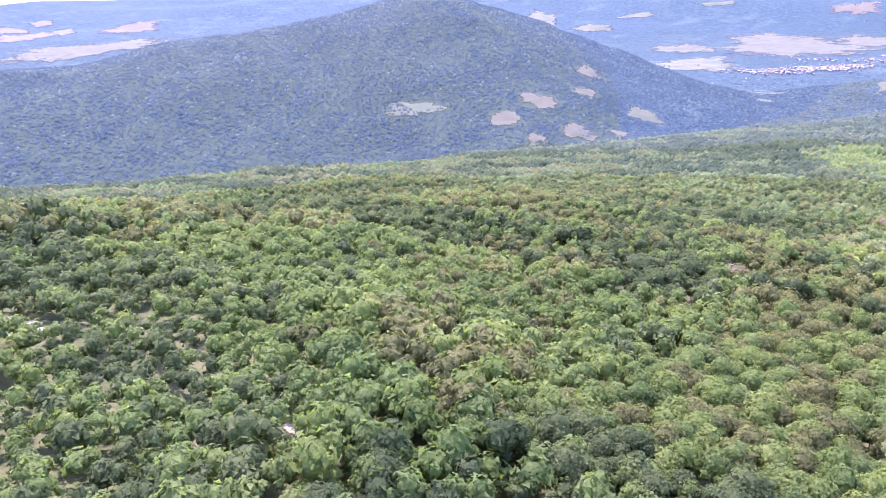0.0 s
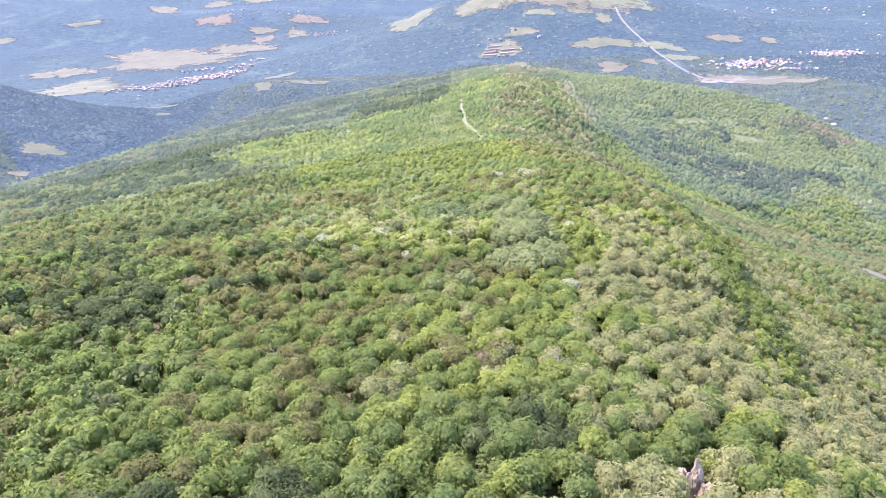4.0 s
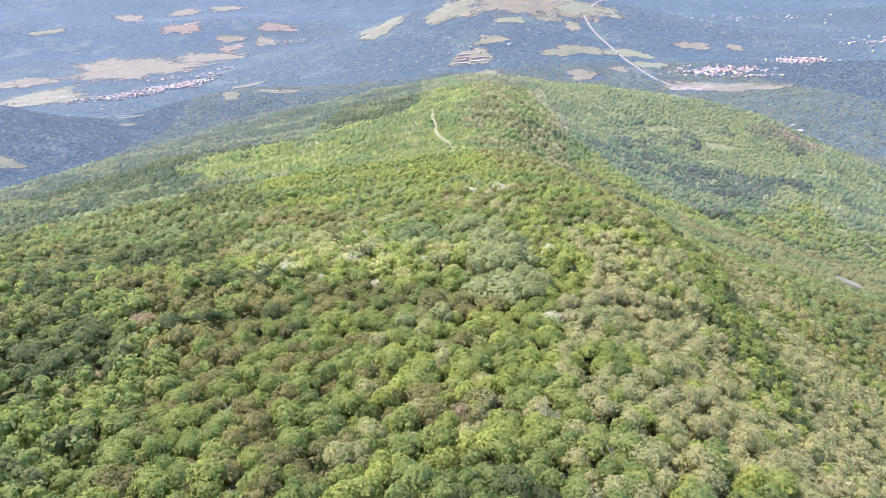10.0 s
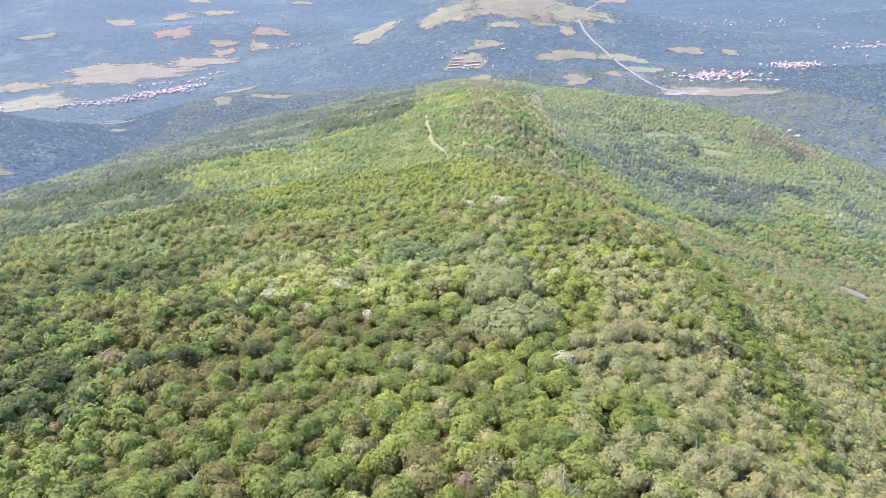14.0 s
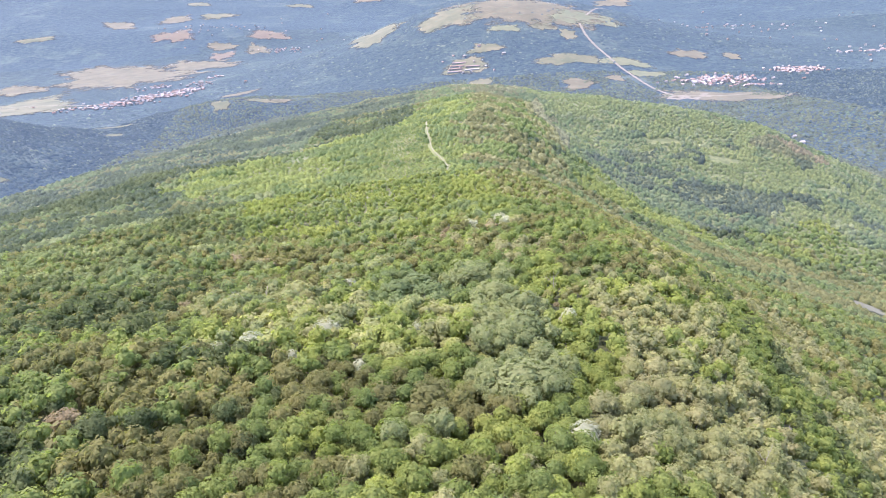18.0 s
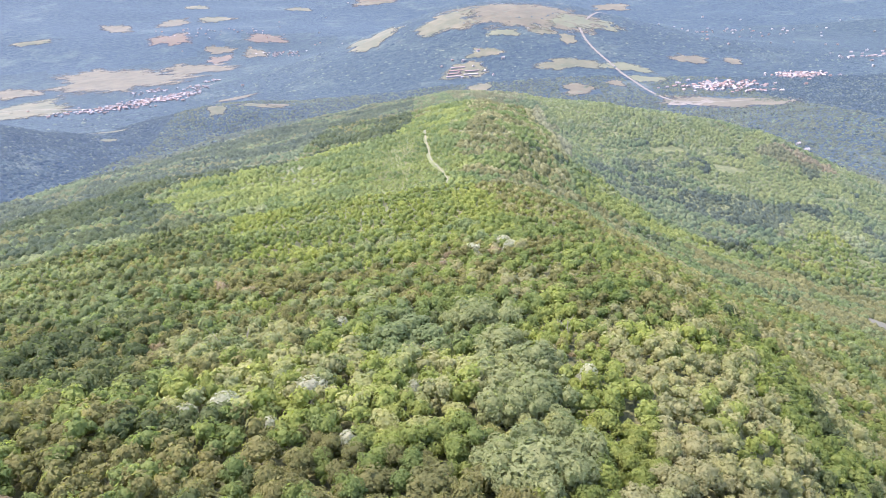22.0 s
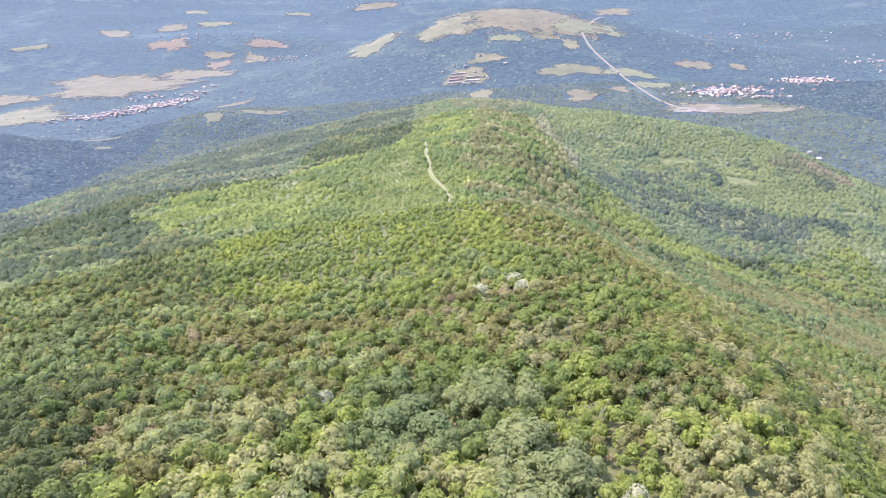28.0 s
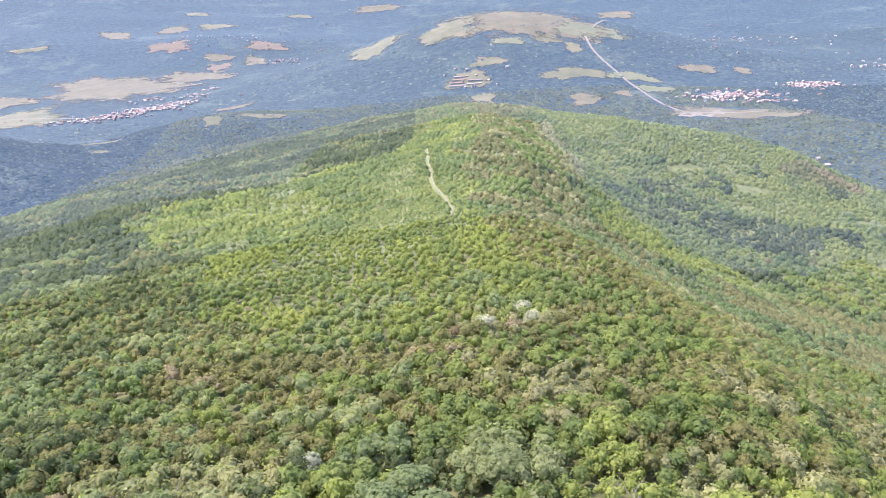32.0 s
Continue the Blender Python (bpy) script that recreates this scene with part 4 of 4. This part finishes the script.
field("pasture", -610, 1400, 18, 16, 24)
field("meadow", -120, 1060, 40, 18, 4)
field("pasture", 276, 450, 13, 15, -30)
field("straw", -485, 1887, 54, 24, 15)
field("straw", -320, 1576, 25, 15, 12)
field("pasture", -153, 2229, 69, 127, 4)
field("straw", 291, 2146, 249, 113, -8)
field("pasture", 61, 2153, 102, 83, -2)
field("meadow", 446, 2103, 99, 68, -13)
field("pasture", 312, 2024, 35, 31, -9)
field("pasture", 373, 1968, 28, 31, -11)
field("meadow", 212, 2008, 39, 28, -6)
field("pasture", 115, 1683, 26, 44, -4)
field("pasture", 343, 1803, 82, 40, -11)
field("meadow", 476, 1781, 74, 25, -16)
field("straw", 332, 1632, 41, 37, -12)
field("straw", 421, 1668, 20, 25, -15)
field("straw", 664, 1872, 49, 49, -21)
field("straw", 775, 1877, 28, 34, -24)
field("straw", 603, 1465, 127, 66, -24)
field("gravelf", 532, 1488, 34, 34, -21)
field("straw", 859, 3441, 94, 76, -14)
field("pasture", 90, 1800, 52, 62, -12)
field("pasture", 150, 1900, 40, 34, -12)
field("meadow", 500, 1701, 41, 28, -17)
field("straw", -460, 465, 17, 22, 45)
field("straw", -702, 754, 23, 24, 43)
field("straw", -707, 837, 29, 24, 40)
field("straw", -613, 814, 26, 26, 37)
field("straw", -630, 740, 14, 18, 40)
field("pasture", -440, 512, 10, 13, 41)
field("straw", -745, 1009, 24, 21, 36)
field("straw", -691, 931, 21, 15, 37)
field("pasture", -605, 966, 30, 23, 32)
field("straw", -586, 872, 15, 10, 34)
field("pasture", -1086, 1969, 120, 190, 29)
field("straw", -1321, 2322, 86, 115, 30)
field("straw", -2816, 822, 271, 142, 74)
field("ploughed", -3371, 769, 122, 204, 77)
field("ploughed", -3822, 957, 57, 105, 76)
field("straw", -3407, 926, 57, 141, 75)
field("ploughed", -3200, 1144, 109, 157, 70)
field("ploughed", -3724, 789, 76, 129, 78)
field("pasture", -2224, 2658, 69, 174, 40)
field("pasture", -1895, 2600, 103, 61, 36)
field("pasture", -1878, 2913, 83, 43, 33)
field("meadow", -818, 677, 43, 19, 50)
way("road", [(420, 2053), (419, 1964), (427, 1898), (438, 1844), (452, 1762), (468, 1679), (481, 1578), (499, 1506), (560, 1478), (640, 1470)], 6.5, gravel, 1.3, "straight white gravel road running down the hill", "road")
way("road", [(455, 2130), (520, 2260), (640, 2420)], 6.0, gravel, 1.6, "pale dirt road over the bare hilltop", "road")
way("road", [(-1300, 2000), (-1050, 1985), (-880, 1930), (-700, 2010), (-640, 2240)], 6.0, gravel, 1.3, "pale road through the valley village", "road")
way("path", list(zip(TRACK_X, TRACK_Y)), 0.8, trodden, 0.5, "narrow pale dirt footpath over the grassy hilltop", "path")

plaster, nodes, links, b = material("whitewashed_plaster", 0.85)
fac = noise_at(nodes, links, 1.5, 3, object_space=True)
rnd = nodes.new("ShaderNodeObjectInfo").outputs["Random"]
col = ramp(nodes, links, rnd, (0.2, (0.21, 0.205, 0.197)), (0.6, (0.185, 0.175, 0.16)), (0.9, (0.15, 0.14, 0.13)))
links.new(mixed(nodes, links, 1.0, col, ramp(nodes, links, fac, (0.3, (0.85, 0.85, 0.85)), (0.7, (1.05, 1.05, 1.05))), "MULTIPLY"), b.inputs["Base Color"])
roof_tile, nodes, links, b = material("clay_roof_tiles", 0.8)
fac = noise_at(nodes, links, 0.8, 3, object_space=True)
rnd = nodes.new("ShaderNodeObjectInfo").outputs["Random"]
col = ramp(nodes, links, rnd, (0.15, (0.137, 0.088, 0.073)), (0.55, (0.166, 0.127, 0.112)), (0.85, (0.208, 0.189, 0.176)))
links.new(mixed(nodes, links, 1.0, col, ramp(nodes, links, fac, (0.3, (0.75, 0.75, 0.75)), (0.7, (1.1, 1.1, 1.1))), "MULTIPLY"), b.inputs["Base Color"])


def part(name, me, parent, label=""):
    ob = new(name, me)
    ob.parent = parent
    return tagged(ob, label)


def boxes(name, mat, *spans):
    bm = bmesh.new()
    for x0, x1, y0, y1, z0, z1 in spans:
        m = bmesh.ops.create_cube(bm, size=1.0, matrix=Matrix.LocRotScale(((x0 + x1) / 2, (y0 + y1) / 2, (z0 + z1) / 2), None, (x1 - x0, y1 - y0, z1 - z0)))
    me = bpy.data.meshes.new(name)
    bm.to_mesh(me)
    bm.free()
    me.materials.append(mat)
    return me


def house(wide, deep, high, rise, label, name="house", group="houses in the valley villages"):
    """A gabled village house: walls with gables, an overhanging roof of two slopes and a chimney."""
    root = tagged(new(name), label, name, group)
    w, d, o = wide / 2, deep / 2, 0.5
    me = bpy.data.meshes.new("wall")
    me.from_pydata([(-w, -d, -3), (w, -d, -3), (w, d, -3), (-w, d, -3), (-w, -d, high), (w, -d, high), (w, d, high), (-w, d, high), (-w, 0, high + rise), (w, 0, high + rise)], [],
                   [(0, 1, 5, 4), (2, 3, 7, 6), (1, 2, 6, 9, 5), (3, 0, 4, 8, 7)])
    me.materials.append(plaster)
    part("wall", me, root)
    t = 0.25
    e = rise / d * o
    me = bpy.data.meshes.new("roof")
    me.from_pydata([(-w - o, -d - o, high - e), (w + o, -d - o, high - e), (w + o, 0, high + rise), (-w - o, 0, high + rise), (w + o, d + o, high - e), (-w - o, d + o, high - e),
                    (-w - o, -d - o, high - e + t), (w + o, -d - o, high - e + t), (w + o, 0, high + rise + t), (-w - o, 0, high + rise + t), (w + o, d + o, high - e + t), (-w - o, d + o, high - e + t)], [],
                   [(6, 7, 8, 9), (9, 8, 10, 11), (3, 2, 1, 0), (5, 4, 2, 3), (0, 1, 7, 6), (4, 5, 11, 10), (1, 2, 8, 7), (2, 4, 10, 8), (0, 6, 9, 3), (3, 9, 11, 5)])
    me.materials.append(roof_tile)
    roof = part("roof", me, root, "clay-tiled gable roof")
    part("chimney", boxes("chimney", plaster, (w * 0.4, w * 0.4 + 0.7, -0.9, -0.2, high + rise * 0.4, high + rise + 0.9)), roof)
    return root


HOUSES = [house(6.8, 5.2, 2.9, 1.7, "whitewashed village house with a red clay roof"), house(8.2, 5.4, 3.8, 1.8, "two-storey cream village house with a clay roof"), house(5.4, 4.6, 2.4, 1.5, "small plastered cottage with a tiled roof")]
used = 0


def build_house(x, y, turn, k):
    global used
    m = pose(x, y, float(on_sheet(x, y)) + 0.4, 0, 0, turn)
    if used < 3:
        HOUSES[used].matrix_basis = m
    else:
        copy_thing(HOUSES[k % 3], m)
    used += 1


lot = random.Random(12)
for (cx, cy, a, b, turn), n in zip(TOWNS, (78, 18, 80, 42)):
    c, s = math.cos(radians(turn)), math.sin(radians(turn))
    for i in range(n):
        u, w = lot.gauss(0, 0.45) * a, lot.gauss(0, 0.42) * b
        build_house(cx + u * c - w * s, cy + u * s + w * c, turn + lot.choice((0, 90)) + lot.uniform(-20, 20), lot.randrange(3))
# a farm of long low sheds on the far slope
shed = house(34, 6, 2.8, 1.1, "long white farm shed with a low pale roof", "barn", "barns of the hillside farm")
for i, (cx, cy) in enumerate(((62, 1770), (66, 1788), (70, 1806), (76, 1824), (104, 1775), (108, 1797))):
    m = pose(cx, cy, float(on_sheet(cx, cy)) + 0.4, 0, 0, 4)
    if i:
        copy_thing(shed, m)
    else:
        shed.matrix_basis = m
for cx, cy, sp, n in ((-560, 2890, 60, 12), (-1000, 1890, 120, 10), (120, 1830, 60, 12), (1150, 2000, 160, 14), (230, 2900, 300, 14), (-600, 3300, 250, 14), (540, 1075, 16, 2), (1100, 2600, 250, 12), (1330, 2050, 120, 12)):
    for i in range(n):
        build_house(cx + lot.gauss(0, sp), cy + lot.gauss(0, sp), lot.uniform(0, 180), lot.randrange(3))

def village_rest(spots):
    """The many small houses past those above, in one mesh: four walls and two roof slopes each."""
    faces = np.array([(0, 1, 5, 4), (1, 2, 6, 5), (2, 3, 7, 6), (3, 0, 4, 7)])
    v, f, mats = [], [], []
    for i, (x, y, turn, k) in enumerate(spots):
        c, s = math.cos(turn), math.sin(turn)
        w, d, h, r = 3.2 * k, 2.5 * k, 2.8 * k, 1.5 * k
        z = float(on_sheet(x, y))
        pts = [(-w, -d, -2), (w, -d, -2), (w, d, -2), (-w, d, -2), (-w, -d, h), (w, -d, h), (w, d, h), (-w, d, h),
               (-w - 0.4, -d - 0.4, h), (w + 0.4, -d - 0.4, h), (w + 0.4, 0, h + r), (-w - 0.4, 0, h + r), (w + 0.4, d + 0.4, h), (-w - 0.4, d + 0.4, h)]
        v += [(x + a * c - b * s, y + a * s + b * c, z + e) for a, b, e in pts]
        o = 14 * i
        f += [tuple(q + o) for q in faces] + [(o + 8, o + 9, o + 10, o + 11), (o + 11, o + 10, o + 12, o + 13)]
        mats += [0] * 4 + [1] * 2
    tagged(new("village_houses", mesh_from("village_houses", v, f, [pale_wall, pale_roof], mats)), "many small white houses with clay roofs in the valley", "houses", kind="stuff")


def island_mat(name, *stops):
    m, nodes, links, b = material(name, 0.85)
    links.new(ramp(nodes, links, nodes.new("ShaderNodeNewGeometry").outputs["Random Per Island"], *stops), b.inputs["Base Color"])
    return m


pale_wall = island_mat("pale_house_walls", (0.2, (0.20, 0.195, 0.19)), (0.9, (0.145, 0.135, 0.125)))
pale_roof = island_mat("pale_clay_roofs", (0.15, (0.135, 0.089, 0.074)), (0.55, (0.165, 0.132, 0.119)), (0.85, (0.223, 0.209, 0.203)))
spots = []
for cx, cy, a, b, turn, n in ((-830, 1890, 130, 40, 10, 70), (-745, 1985, 70, 50, 25, 80), (-690, 2060, 50, 60, 60, 60), (-815, 2200, 50, 50, 0, 26), (-670, 2310, 30, 30, 0, 16), (-560, 2890, 80, 60, 0, 26),
                              (640, 1625, 95, 32, 8, 90), (690, 1570, 50, 14, 0, 24), (870, 1735, 70, 32, 0, 70), (1180, 1990, 120, 30, 20, 24), (-900, 3250, 300, 120, 0, 30), (450, 3000, 500, 200, 0, 50), (1200, 2700, 300, 160, 0, 40), (-150, 2700, 200, 120, 0, 24)):
    c, s = math.cos(radians(turn)), math.sin(radians(turn))
    for _ in range(n):
        u, w = lot.gauss(0, 0.5) * a, lot.gauss(0, 0.5) * b
        spots.append((cx + u * c - w * s, cy + u * s + w * c, lot.uniform(0, 3.14), lot.uniform(0.75, 1.25)))
village_rest(spots)

far_woods("opposite_hill_woods", -1650, -640, -150, 1450, 5.8, "dense green woods covering the opposite hill, blue haze put in", (("upland", 0.95), ("spur", 0.05)), CLUMP, FAR_WOOD_MAT)
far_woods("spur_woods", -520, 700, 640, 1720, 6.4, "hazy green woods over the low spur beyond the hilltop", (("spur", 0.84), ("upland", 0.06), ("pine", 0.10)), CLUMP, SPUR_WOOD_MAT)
far_woods("hollow_woods", -640, -520, 640, 1720, 6.4, "dark woods in the hollow below the spur, blue haze put in", (("upland", 0.92), ("spur", 0.08)), CLUMP, FAR_WOOD_MAT)
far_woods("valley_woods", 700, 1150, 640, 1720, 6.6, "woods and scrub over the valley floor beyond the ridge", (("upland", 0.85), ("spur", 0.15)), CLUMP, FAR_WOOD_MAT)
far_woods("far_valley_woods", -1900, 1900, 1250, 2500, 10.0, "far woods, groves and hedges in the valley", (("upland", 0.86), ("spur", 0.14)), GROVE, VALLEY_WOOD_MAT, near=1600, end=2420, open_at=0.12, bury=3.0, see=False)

# ---- bare things on the ridge ----
def rock(name, cx, cy, wide, high, seed):
    bm = bmesh.new()
    bmesh.ops.create_icosphere(bm, subdivisions=4, radius=1.0)
    for v in bm.verts:
        n = noise.fractal(v.co * 1.3 + Vector((seed * 7.1, 0, 0)), 1.0, 2.0, 5)
        c = noise.cell(v.co * 2.6 + Vector((seed, 0, 0)))
        v.co = v.co * (1 + 0.22 * n + 0.10 * c)
        v.co.x, v.co.y, v.co.z = v.co.x * wide, v.co.y * wide * 0.7, v.co.z * high
    me = bpy.data.meshes.new(name)
    bm.to_mesh(me)
    bm.free()
    me.materials.append(stone)
    ob = new(name, me)
    ob.matrix_basis = pose(cx, cy, float(on_sheet(cx, cy)) + high * 0.35, 0, 0, seed * 50)
    return tagged(ob, "pale limestone rock at the brink of the slope", "rock", "rocks at the brink of the slope")


for i, (cx, cy, wide, high) in enumerate(((20.7, 60.2, 1.2, 3.3), (19.6, 61.0, 0.9, 2.4), (21.5, 58.9, 0.9, 2.2), (18.8, 59.6, 0.7, 1.2))):
    rock("rock", cx, cy, wide, high, i + 1)

BARE_TREES = [trunk_mesh("dead_tree", 6.5, 0.13, pale_wood, 6, True), trunk_mesh("dead_tree", 7.5, 0.11, pale_wood, 5, True), trunk_mesh("dead_tree", 5.5, 0.10, pale_wood, 7, True)]
for i, (cx, cy, s) in enumerate(((10.1, 89.2, 1.05), (11.4, 88.0, 0.9), (-0.8, 193.2, 1.0), (-46, 209, 1.15), (-50, 204, 1.1), (-38, 206, 1.0), (-55, 212, 1.1), (28, 97, 0.95), (33, 108, 0.95), (44, 128, 0.9), (-6, 190, 0.9),
                                (23, 199, 1.15), (25, 196, 1.1), (-33, 97, 1.0), (60, 150, 0.9), (16, 79, 0.95))):
    ob = new("dead_tree", BARE_TREES[i % 3])
    ob.matrix_basis = Matrix.LocRotScale((cx, cy, float(on_sheet(cx, cy)) - 0.1), Euler((0.05, 0.04, i * 1.3)), (s * 0.74, s * 0.74, s * 0.78))
    tagged(ob, "bare bleached dead tree with thin pale branches", "dead tree", "dead trees in the ridge woods")
for cx, cy, a, b in BARE[:4]:
    pts = [(cx, cy)] + [(cx + math.cos(g / 9 * math.pi) * a * (1 + 0.2 * math.sin(g * 1.9)), cy + math.sin(g / 9 * math.pi) * b * (1 + 0.2 * math.cos(g * 2.3))) for g in range(18)]
    drape("bare_ground", pts, [(0, 1 + j, 1 + (j + 1) % 18) for j in range(18)], earth, 0.3, "patch of pale bare earth in a gap of the woods", "bare ground")
